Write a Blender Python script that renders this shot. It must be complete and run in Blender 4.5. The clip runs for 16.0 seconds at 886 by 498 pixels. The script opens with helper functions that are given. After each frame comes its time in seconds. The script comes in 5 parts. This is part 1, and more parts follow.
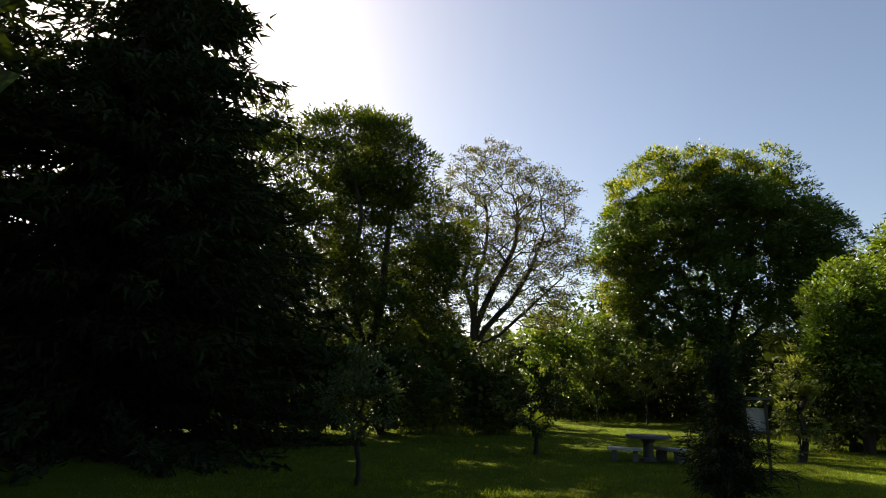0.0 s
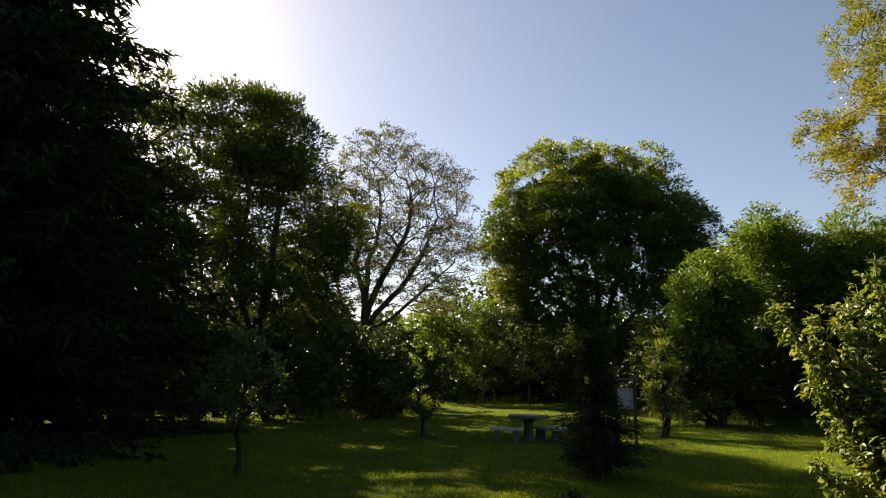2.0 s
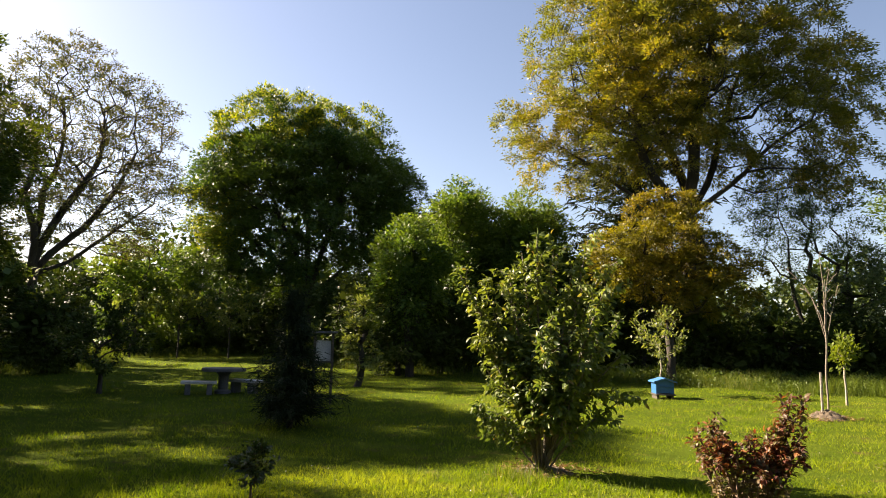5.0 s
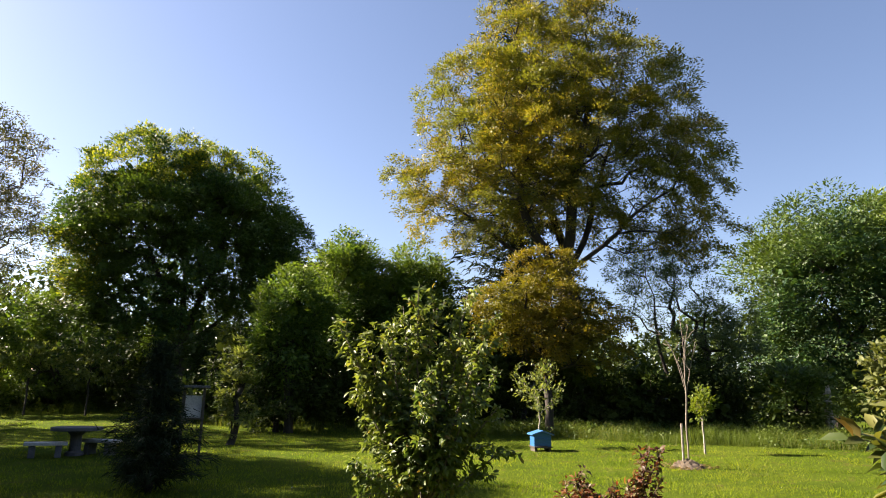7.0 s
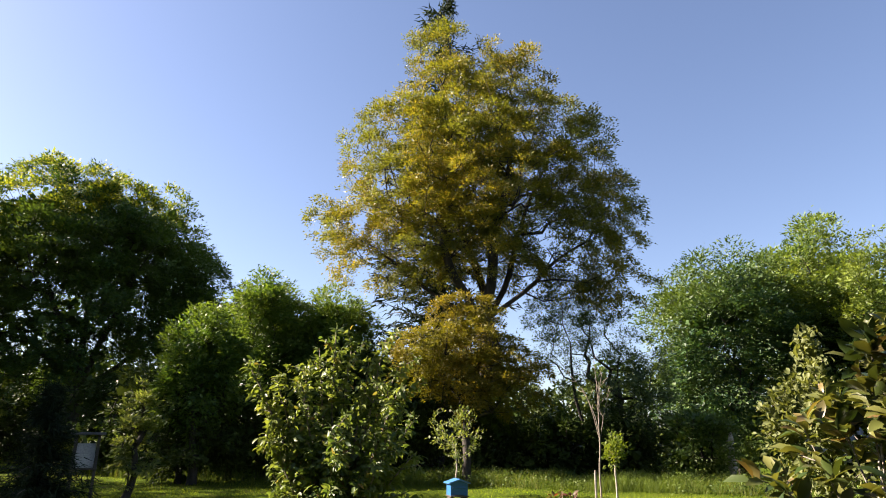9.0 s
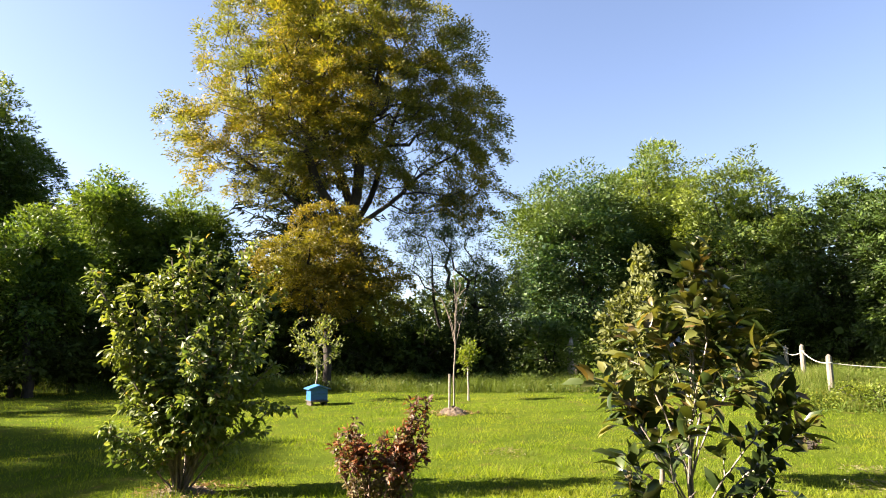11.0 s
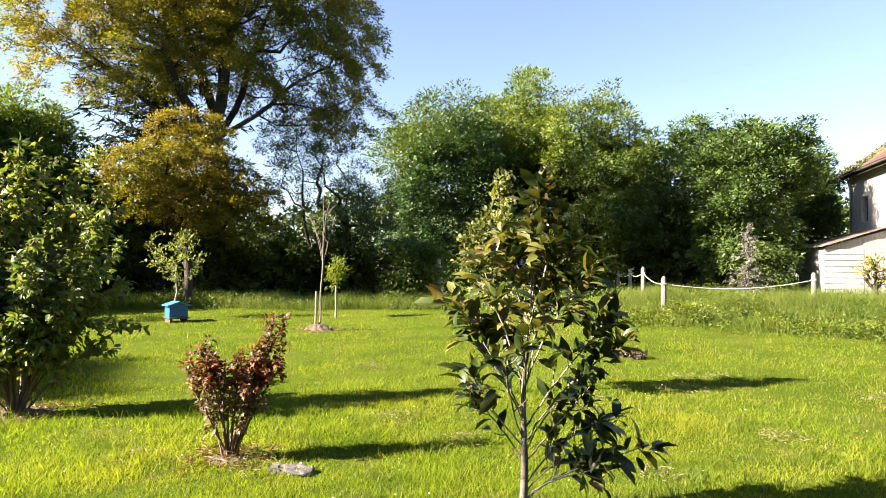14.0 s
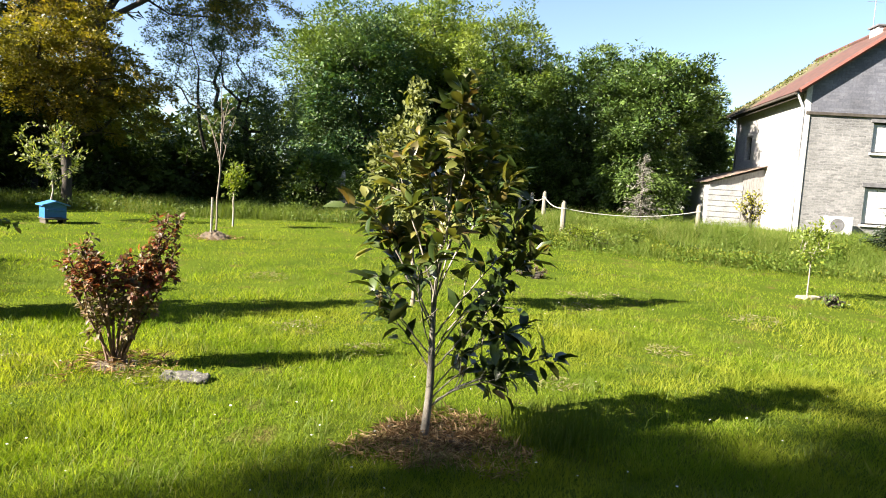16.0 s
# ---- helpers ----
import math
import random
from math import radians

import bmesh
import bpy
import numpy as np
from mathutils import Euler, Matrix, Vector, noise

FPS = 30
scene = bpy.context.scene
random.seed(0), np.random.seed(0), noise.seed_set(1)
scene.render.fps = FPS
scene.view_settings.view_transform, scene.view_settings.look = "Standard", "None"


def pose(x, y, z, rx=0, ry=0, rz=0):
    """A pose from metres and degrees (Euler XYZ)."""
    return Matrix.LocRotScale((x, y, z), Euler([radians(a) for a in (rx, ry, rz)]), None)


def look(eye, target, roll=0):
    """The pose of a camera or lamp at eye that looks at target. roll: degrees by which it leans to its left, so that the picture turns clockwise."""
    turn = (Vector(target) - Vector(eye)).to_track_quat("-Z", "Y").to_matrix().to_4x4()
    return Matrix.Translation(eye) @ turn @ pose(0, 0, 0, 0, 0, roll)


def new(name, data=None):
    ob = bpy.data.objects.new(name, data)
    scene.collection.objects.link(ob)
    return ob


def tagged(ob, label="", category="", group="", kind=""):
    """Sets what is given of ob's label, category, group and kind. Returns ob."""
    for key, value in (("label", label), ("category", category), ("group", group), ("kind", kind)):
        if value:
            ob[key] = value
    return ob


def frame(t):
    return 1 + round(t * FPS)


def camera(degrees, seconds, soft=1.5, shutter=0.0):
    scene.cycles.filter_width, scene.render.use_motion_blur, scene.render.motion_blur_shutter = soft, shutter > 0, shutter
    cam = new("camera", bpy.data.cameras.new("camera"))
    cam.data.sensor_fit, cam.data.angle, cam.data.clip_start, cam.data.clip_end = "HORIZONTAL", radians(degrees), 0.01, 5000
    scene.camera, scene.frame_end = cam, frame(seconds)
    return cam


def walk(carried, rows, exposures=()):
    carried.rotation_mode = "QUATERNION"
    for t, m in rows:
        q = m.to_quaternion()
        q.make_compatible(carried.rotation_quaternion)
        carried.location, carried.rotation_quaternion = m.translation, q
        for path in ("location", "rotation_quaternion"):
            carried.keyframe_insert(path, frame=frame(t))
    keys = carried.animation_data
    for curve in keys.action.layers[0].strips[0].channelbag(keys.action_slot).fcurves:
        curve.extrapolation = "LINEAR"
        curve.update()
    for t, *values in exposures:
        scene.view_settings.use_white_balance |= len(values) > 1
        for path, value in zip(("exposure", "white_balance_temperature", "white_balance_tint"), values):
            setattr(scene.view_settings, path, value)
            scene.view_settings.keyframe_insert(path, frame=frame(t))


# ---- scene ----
cam = camera(69.7, 16.0, soft=1.0)
PATH = [
    (0, (-0.38, 0.087, 1.636), (-0.409, 2.036, 2.087), 1.8),
    (0.5, (-0.367, 0.082, 1.631), (-0.319, 2.031, 2.075), 1.4),
    (1, (-0.352, 0.065, 1.629), (-0.221, 2.013, 2.065), 1.5),
    (1.5, (-0.333, 0.083, 1.632), (-0.104, 2.021, 2.069), 1.1),
    (2, (-0.311, 0.077, 1.628), (-0.006, 2.01, 2.041), 1.0),
    (2.5, (-0.288, 0.042, 1.619), (0.144, 1.957, 2.004), 0.7),
    (3, (-0.262, 0.022, 1.617), (0.367, 1.89, 1.961), 0.2),
    (3.5, (-0.259, 0.014, 1.603), (0.502, 1.836, 1.924), 0.3),
    (4, (-0.239, 0.069, 1.616), (0.616, 1.849, 1.934), 1.1),
    (4.5, (-0.216, 0.095, 1.607), (0.767, 1.812, 1.901), 1.5),
    (5, (-0.195, 0.121, 1.615), (0.934, 1.746, 1.905), 1.3),
    (7.5, (-0.121, 0.037, 1.637), (1.271, 1.381, 2.146), 1.2),
    (8, (-0.112, 0.034, 1.627), (1.284, 1.349, 2.196), 1.5),
    (8.5, (-0.1, 0.038, 1.616), (1.305, 1.32, 2.234), 1.3),
    (9, (-0.073, 0.064, 1.609), (1.43, 1.242, 2.205), 0.8),
    (9.5, (-0.031, 0.115, 1.623), (1.548, 1.235, 2.125), -0.7),
    (10, (-0.03, 0.099, 1.622), (1.635, 1.113, 2.069), -0.9),
    (12.5, (-0.117, -0.023, 1.661), (1.715, 0.759, 1.838), 1.3),
    (13, (-0.105, -0.091, 1.663), (1.735, 0.678, 1.813), 1.4),
    (13.5, (-0.1, -0.13, 1.648), (1.788, 0.517, 1.777), 0.5),
    (14, (-0.052, -0.053, 1.648), (1.885, 0.441, 1.722), 0.6),
    (14.5, (-0.033, 0.033, 1.646), (1.935, 0.381, 1.721), 2.1),
    (15, (-0.017, 0.084, 1.627), (1.97, 0.299, 1.685), 2.6),
    (15.5, (-0.005, 0.103, 1.604), (1.987, 0.279, 1.593), 4.1),
    (16, (0.109, 0.052, 1.567), (2.094, 0.236, 1.396), 3.7),
]
EXPOSURES = [(0, 1.75, 8100, 14), (2.5, 1.82, 8300, 18), (5, 2.25, 8200, 20), (8, 2.22, 6900, 22), (10, 2.47, 7300, 23), (12.5, 2.9, 7300, 22), (14.5, 2.75, 7150, 20), (16, 2.6, 6900, 15)]
walk(cam, [(t, look(eye, target, roll)) for t, eye, target, roll in PATH], EXPOSURES)

# ---- sky and sun ----
SUN_AZ, SUN_EL = -29.5, 31.0
world = bpy.data.worlds.new("sky")
scene.world = world
world.use_nodes = True
wn = world.node_tree.nodes
sky = wn.new("ShaderNodeTexSky")
sky.sky_type = "NISHITA"
sky.sun_disc = False
sky.sun_elevation, sky.sun_rotation = radians(SUN_EL), radians(SUN_AZ)
sky.altitude, sky.air_density, sky.dust_density, sky.ozone_density = 100, 1.0, 0.9, 3.1
wn["Background"].inputs["Strength"].default_value = 0.05
world.node_tree.links.new(sky.outputs["Color"], wn["Background"].inputs["Color"])
sun_way = Vector((math.sin(radians(SUN_AZ)) * math.cos(radians(SUN_EL)), math.cos(radians(SUN_AZ)) * math.cos(radians(SUN_EL)), math.sin(radians(SUN_EL))))
sun = new("sun", bpy.data.lights.new("sun", "SUN"))
sun.data.energy, sun.data.angle, sun.data.color = 5.0, radians(0.55), (1.0, 0.95, 0.83)
sun.matrix_world = look(sun_way * 90, (0, 0, 0))

# ---- materials ----
def ramp(nt, fac, stops):
    r = nt.nodes.new("ShaderNodeValToRGB")
    e = r.color_ramp.elements
    while len(e) < len(stops):
        e.new(0.5)
    for k, (p, c) in enumerate(stops):
        e[k].position, e[k].color = p, (*c, 1)
    nt.links.new(fac, r.inputs["Fac"])
    return r.outputs["Color"]


def tex(nt, scale, detail=4.0, rough=0.55, kind="noise", coords="Object", stretch=None):
    c = nt.nodes.new("ShaderNodeTexCoord")
    v = c.outputs[coords]
    if stretch:
        m = nt.nodes.new("ShaderNodeMapping")
        m.inputs["Scale"].default_value = stretch
        nt.links.new(v, m.inputs["Vector"])
        v = m.outputs["Vector"]
    if kind == "noise":
        n = nt.nodes.new("ShaderNodeTexNoise")
        n.inputs["Detail"].default_value, n.inputs["Roughness"].default_value = detail, rough
        out = n.outputs["Fac"]
    else:
        n = nt.nodes.new("ShaderNodeTexVoronoi")
        out = n.outputs["Distance"]
    n.inputs["Scale"].default_value = scale
    nt.links.new(v, n.inputs["Vector"])
    return out


def blend(nt, fac, a, b, mode="MIX"):
    m = nt.nodes.new("ShaderNodeMix")
    m.data_type, m.blend_type = "RGBA", mode
    for sock, v in ((m.inputs[0], fac), (m.inputs[6], a), (m.inputs[7], b)):
        if isinstance(v, (int, float)):
            sock.default_value = v
        elif isinstance(v, tuple):
            sock.default_value = (*v, 1)
        else:
            nt.links.new(v, sock)
    return m.outputs[2]


def start(name):
    m = bpy.data.materials.new(name)
    m.use_nodes = True
    return m, m.node_tree, m.node_tree.nodes["Principled BSDF"]


def bump(nt, bsdf, height, strength, distance):
    b = nt.nodes.new("ShaderNodeBump")
    b.inputs["Strength"].default_value, b.inputs["Distance"].default_value = strength, distance
    nt.links.new(height, b.inputs["Height"])
    nt.links.new(b.outputs["Normal"], bsdf.inputs["Normal"])


def surface(name, dark, light, scale, rough=0.8, fine=None, relief=0.3, dist=0.01, metal=0.0, stretch=None, coords="Object", spots=None):
    """A solid surface: broad stains, fine grain, a little relief."""
    m, nt, b = start(name)
    broad = tex(nt, scale, 5, 0.6, coords=coords, stretch=stretch)
    grain = tex(nt, fine or scale * 9, 6, 0.65, coords=coords, stretch=stretch)
    col = ramp(nt, broad, ((0.3, dark), (0.7, light)))
    shade = ramp(nt, grain, ((0.25, (0.62, 0.62, 0.62)), (0.75, (1.25, 1.25, 1.25))))
    col = blend(nt, 1.0, col, shade, "MULTIPLY")
    if spots:
        col = blend(nt, ramp(nt, tex(nt, spots[1], 4, 0.7, coords=coords), ((spots[2], (0, 0, 0)), (spots[2] + 0.08, (1, 1, 1)))), col, spots[0])
    nt.links.new(col, b.inputs["Base Color"])
    b.inputs["Roughness"].default_value, b.inputs["Metallic"].default_value = rough, metal
    bump(nt, b, grain, relief, dist)
    return m


def leaf_material(name, stops, patches=None, patch_scale=0.35, tufts=None, straw=None, gloss=0.45, through_tint=(1.25, 1.2, 0.5), thin=0.42, spec=0.3):
    """Leaves: a colour of its own for each leaf, drifting patches over the crown, light let through from behind."""
    m, nt, b = start(name)
    geo = nt.nodes.new("ShaderNodeNewGeometry")
    col = ramp(nt, geo.outputs["Random Per Island"], stops)
    if patches:
        drift = ramp(nt, tex(nt, patch_scale, 2, 0.5), ((0.42, (0, 0, 0)), (0.6, (1, 1, 1))))
        col = blend(nt, drift, col, blend(nt, 0.75, col, patches))
    if tufts:
        clump = ramp(nt, tex(nt, tufts[1], 3, 0.6), ((0.5, (0, 0, 0)), (0.66, (1, 1, 1))))
        col = blend(nt, clump, col, blend(nt, 0.7, col, tufts[0]))
    if straw:
        dry = ramp(nt, tex(nt, straw[1], 5, 0.7), ((0.62, (0, 0, 0)), (0.76, (1, 1, 1))))
        col = blend(nt, dry, col, blend(nt, 0.42, col, straw[0]))
    nt.links.new(col, b.inputs["Base Color"])
    b.inputs["Roughness"].default_value = gloss
    b.inputs["Specular IOR Level"].default_value = spec
    t = nt.nodes.new("ShaderNodeBsdfTranslucent")
    nt.links.new(blend(nt, 1.0, col, through_tint, "MULTIPLY"), t.inputs["Color"])
    mix = nt.nodes.new("ShaderNodeMixShader")
    mix.inputs[0].default_value = thin
    nt.links.new(b.outputs[0], mix.inputs[1])
    nt.links.new(t.outputs[0], mix.inputs[2])
    nt.links.new(mix.outputs[0], nt.nodes["Material Output"].inputs["Surface"])
    return m


BARK = surface("bark", (0.02, 0.017, 0.013), (0.055, 0.046, 0.035), 3, 0.95, relief=0.8, dist=0.03, stretch=(1, 1, 0.25))
BARK_PALE = surface("pale_bark", (0.17, 0.15, 0.12), (0.34, 0.31, 0.26), 14, 0.85, relief=0.6, dist=0.004, spots=((0.09, 0.075, 0.055), 24, 0.57))
DEAD_WOOD = surface("peeled_dead_wood", (0.22, 0.2, 0.17), (0.42, 0.39, 0.35), 4, 0.9, relief=0.7, dist=0.02, stretch=(1, 1, 0.2), spots=((0.1, 0.08, 0.06), 3, 0.58))
BARK_GREY = surface("grey_stem_bark", (0.10, 0.085, 0.07), (0.24, 0.2, 0.16), 10, 0.9, relief=0.5, dist=0.004)
BARK_RED = surface("brown_stem_bark", (0.09, 0.055, 0.04), (0.2, 0.13, 0.09), 12, 0.85, relief=0.4, dist=0.004)
LEAF_MAPLE = leaf_material("maple_leaf", ((0, (0.024, 0.06, 0.016)), (0.6, (0.045, 0.1, 0.02)), (1, (0.1, 0.155, 0.026))), (0.09, 0.14, 0.024), 0.18, thin=0.3)
# Near-black leaf green: deep shade is put into the colour.
LEAF_DARK = leaf_material("shade_dark_leaf", ((0, (0.018, 0.036, 0.01)), (0.6, (0.032, 0.06, 0.014)), (1, (0.06, 0.09, 0.018))), (0.07, 0.09, 0.018), 0.2, thin=0.14, spec=0.1)
LEAF_YOUNG = leaf_material("young_oak_leaf", ((0, (0.055, 0.07, 0.018)), (0.5, (0.09, 0.105, 0.026)), (1, (0.13, 0.135, 0.034))), (0.1, 0.09, 0.03), 0.2, thin=0.26)
LEAF_OAK = leaf_material("golden_oak_leaf", ((0, (0.11, 0.12, 0.016)), (0.5, (0.185, 0.17, 0.02)), (1, (0.28, 0.205, 0.026))), (0.115, 0.14, 0.024), 0.22, thin=0.45)
LEAF_RUST = leaf_material("rusty_oak_leaf", ((0, (0.09, 0.086, 0.012)), (0.5, (0.16, 0.135, 0.016)), (1, (0.24, 0.17, 0.022))), (0.14, 0.14, 0.018), 0.4, thin=0.4)
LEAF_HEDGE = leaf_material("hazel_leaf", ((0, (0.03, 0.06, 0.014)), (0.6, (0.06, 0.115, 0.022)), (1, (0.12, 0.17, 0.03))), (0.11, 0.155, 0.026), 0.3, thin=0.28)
# Hazel green lightened: the sun on the tops is put into the colour.
LEAF_HAZEL = leaf_material("sunlit_tone_hazel_leaf", ((0, (0.036, 0.08, 0.016)), (0.6, (0.078, 0.15, 0.026)), (1, (0.15, 0.22, 0.036))), (0.14, 0.2, 0.034), 0.3, thin=0.38)
# Sun on the maple's top, put into a yellow leaf colour.
LEAF_SUNNY = leaf_material("sunlit_yellow_leaf_tone", ((0, (0.135, 0.18, 0.02)), (1, (0.25, 0.265, 0.034))), None, thin=0.5)
LEAF_HORN = leaf_material("hornbeam_leaf", ((0, (0.032, 0.07, 0.02)), (0.6, (0.085, 0.145, 0.032)), (1, (0.18, 0.245, 0.048))), (0.22, 0.275, 0.04), 0.2, gloss=0.45, thin=0.38, spec=0.38)
LEAF_ALDER = leaf_material("blue_green_leaf", ((0, (0.013, 0.042, 0.018)), (0.55, (0.033, 0.085, 0.028)), (1, (0.1, 0.16, 0.036))), (0.1, 0.15, 0.028), 0.2, gloss=0.5, thin=0.3, spec=0.32)
LEAF_ASH = leaf_material("ash_leaf", ((0, (0.022, 0.046, 0.011)), (0.6, (0.04, 0.076, 0.015)), (1, (0.09, 0.13, 0.02))), (0.1, 0.13, 0.02), 0.25, thin=0.3, spec=0.15)
LEAF_YELLOW = leaf_material("yellow_leaf", ((0, (0.15, 0.16, 0.02)), (1, (0.3, 0.27, 0.04))), None, thin=0.4)
LEAF_BEECH = leaf_material("beech_leaf", ((0, (0.022, 0.042, 0.01)), (0.6, (0.046, 0.088, 0.018)), (1, (0.09, 0.14, 0.028))), (0.08, 0.125, 0.025), 0.2, thin=0.2, spec=0.25)
LEAF_LIME = leaf_material("lime_leaf", ((0, (0.09, 0.13, 0.016)), (0.6, (0.15, 0.2, 0.024)), (1, (0.22, 0.25, 0.036))), (0.09, 0.15, 0.025), 0.5)
LEAF_BLUE = leaf_material("willow_leaf", ((0, (0.04, 0.075, 0.035)), (1, (0.11, 0.16, 0.075))), None, thin=0.5)
LEAF_PALE = leaf_material("pale_leaf", ((0, (0.09, 0.13, 0.03)), (0.6, (0.15, 0.19, 0.055)), (1, (0.24, 0.27, 0.1))), None, gloss=0.5, thin=0.46)
LEAF_SHRUB = leaf_material("shrub_leaf", ((0, (0.045, 0.085, 0.022)), (0.55, (0.11, 0.165, 0.042)), (0.95, (0.2, 0.245, 0.08)), (1, (0.28, 0.15, 0.06))), (0.17, 0.21, 0.045), 0.9, gloss=0.46, thin=0.4, spec=0.38)
LEAF_LAUREL = leaf_material("glossy_evergreen_leaf", ((0, (0.018, 0.034, 0.008)), (0.6, (0.036, 0.064, 0.014)), (0.95, (0.075, 0.1, 0.024)), (1, (0.12, 0.075, 0.03))), None, gloss=0.34, thin=0.22, spec=0.5)
# Young magnolia leaves, with the sun on the upper crown put into the colour.
LEAF_TIP = leaf_material("sunlit_new_evergreen_leaf", ((0, (0.085, 0.1, 0.024)), (0.85, (0.165, 0.165, 0.044)), (1, (0.18, 0.11, 0.045))), None, gloss=0.36, thin=0.3, spec=0.45)
LEAF_SOFT = leaf_material("downy_leaf", ((0, (0.09, 0.112, 0.034)), (1, (0.18, 0.2, 0.07))), None, gloss=0.6, thin=0.35)
LEAF_RED = leaf_material("red_leaf", ((0, (0.08, 0.028, 0.02)), (0.55, (0.16, 0.055, 0.03)), (1, (0.3, 0.14, 0.05))), None, gloss=0.5, thin=0.4, through_tint=(1.2, 0.8, 0.5), spec=0.3)
LEAF_PURPLE = leaf_material("purple_green_leaf", ((0, (0.07, 0.045, 0.028)), (0.5, (0.13, 0.085, 0.05)), (0.75, (0.12, 0.12, 0.05)), (1, (0.2, 0.15, 0.08))), None, gloss=0.5, thin=0.3, spec=0.3)
NEEDLE = leaf_material("spruce_needles", ((0, (0.012, 0.022, 0.009)), (1, (0.03, 0.045, 0.014))), None, gloss=0.85, thin=0.1, spec=0.08)
NEEDLE_BLUE = leaf_material("fine_needles", ((0, (0.012, 0.022, 0.012)), (1, (0.03, 0.046, 0.022))), None, gloss=0.85, thin=0.12, spec=0.1)
NEEDLE_DRY = leaf_material("dry_needles", ((0, (0.09, 0.09, 0.08)), (1, (0.24, 0.23, 0.2))), None, gloss=0.7, thin=0.15)
GRASS_BLADE = leaf_material("grass_blade", ((0, (0.105, 0.172, 0.01)), (0.55, (0.172, 0.24, 0.02)), (0.92, (0.23, 0.272, 0.042)), (1, (0.34, 0.33, 0.12))), (0.24, 0.262, 0.034), 0.45, tufts=((0.055, 0.115, 0.01), 1.5), straw=((0.4, 0.35, 0.17), 1.3), gloss=0.7, thin=0.54, through_tint=(1.28, 1.34, 0.45), spec=0.04)
TALL_BLADE = leaf_material("tall_grass_blade", ((0, (0.06, 0.1, 0.014)), (0.7, (0.11, 0.16, 0.024)), (1, (0.26, 0.25, 0.1))), (0.1, 0.15, 0.024), 0.3, gloss=0.6, thin=0.42, spec=0.15)
WEED_LEAF = leaf_material("bank_weed_leaf", ((0, (0.06, 0.105, 0.012)), (0.7, (0.13, 0.165, 0.02)), (1, (0.22, 0.215, 0.035))), (0.065, 0.12, 0.02), 0.5, gloss=0.55, spec=0.15)
STRAW = leaf_material("straw", ((0, (0.15, 0.085, 0.04)), (0.6, (0.31, 0.2, 0.1)), (1, (0.48, 0.36, 0.2))), None, gloss=0.7, thin=0.15, through_tint=(1, 0.9, 0.6))
DRY_GRASS = leaf_material("dry_grass", ((0, (0.2, 0.19, 0.085)), (1, (0.36, 0.32, 0.19))), None, gloss=0.7, thin=0.2, through_tint=(1, 0.95, 0.7))
PETAL = surface("white_petal", (0.6, 0.58, 0.5), (0.8, 0.8, 0.75), 40, 0.7)


def ground_material():
    m, nt, b = start("lawn_soil")
    a = tex(nt, 0.35, 4, 0.6)
    c = tex(nt, 2.2, 6, 0.65)
    d = tex(nt, 30, 4, 0.7)
    col = ramp(nt, a, ((0.35, (0.055, 0.09, 0.009)), (0.65, (0.085, 0.12, 0.013))))
    col = blend(nt, ramp(nt, c, ((0.55, (0, 0, 0)), (0.72, (1, 1, 1)))), col, (0.12, 0.1, 0.032))
    col = blend(nt, 1.0, col, ramp(nt, d, ((0.2, (0.45, 0.45, 0.45)), (0.8, (1.4, 1.4, 1.4)))), "MULTIPLY")
    nt.links.new(col, b.inputs["Base Color"])
    b.inputs["Roughness"].default_value = 1.0
    b.inputs["Specular IOR Level"].default_value = 0.02
    bump(nt, b, d, 0.9, 0.06)
    return m


LAWN = ground_material()
SOIL = surface("crumbly_soil", (0.075, 0.054, 0.036), (0.17, 0.13, 0.088), 7, 1.0, relief=1.0, dist=0.03)
BLUE_PAINT = surface("blue_paint", (0.008, 0.085, 0.23), (0.013, 0.13, 0.31), 5, 0.5, relief=0.15, dist=0.003, stretch=(1, 1, 4))
BLUE_ROOF = surface("pale_blue_painted_tin", (0.025, 0.13, 0.32), (0.045, 0.18, 0.39), 6, 0.45, relief=0.1, dist=0.002)
WOOD_DARK = surface("weathered_dark_wood", (0.04, 0.033, 0.025), (0.1, 0.085, 0.065), 6, 0.9, relief=0.4, dist=0.004, stretch=(1, 6, 6))
CONCRETE = surface("concrete", (0.13, 0.118, 0.095), (0.24, 0.22, 0.18), 4, 0.9, relief=0.4, dist=0.004, spots=((0.16, 0.15, 0.12), 12, 0.62))
SHUTTER = surface("white_shutter_paint", (0.42, 0.42, 0.42), (0.52, 0.52, 0.52), 3, 0.5, relief=0.1, dist=0.002)
PALE_STONE = surface("pale_limestone", (0.38, 0.37, 0.35), (0.55, 0.54, 0.51), 4, 0.85, relief=0.3, dist=0.004)
CONCRETE_DARK = surface("dark_concrete", (0.07, 0.07, 0.075), (0.14, 0.14, 0.15), 5, 0.85, relief=0.3, dist=0.004)
STONE_FLAT = surface("grey_slab_stone", (0.05, 0.047, 0.042), (0.13, 0.125, 0.11), 14, 0.9, relief=0.9, dist=0.015, spots=((0.36, 0.36, 0.32), 34, 0.58))
ROPE = surface("bleached_rope", (0.5, 0.48, 0.42), (0.72, 0.7, 0.63), 30, 0.9)
WHITEWASH = surface("white_render", (0.33, 0.326, 0.318), (0.42, 0.415, 0.405), 0.8, 0.9, fine=14, relief=0.3, dist=0.008, spots=((0.3, 0.285, 0.265), 0.9, 0.68))
WHITE_PAINT = surface("white_painted_boards", (0.19, 0.192, 0.197), (0.3, 0.302, 0.305), 1.5, 0.6, relief=0.2, dist=0.003, spots=((0.35, 0.33, 0.3), 3, 0.68))
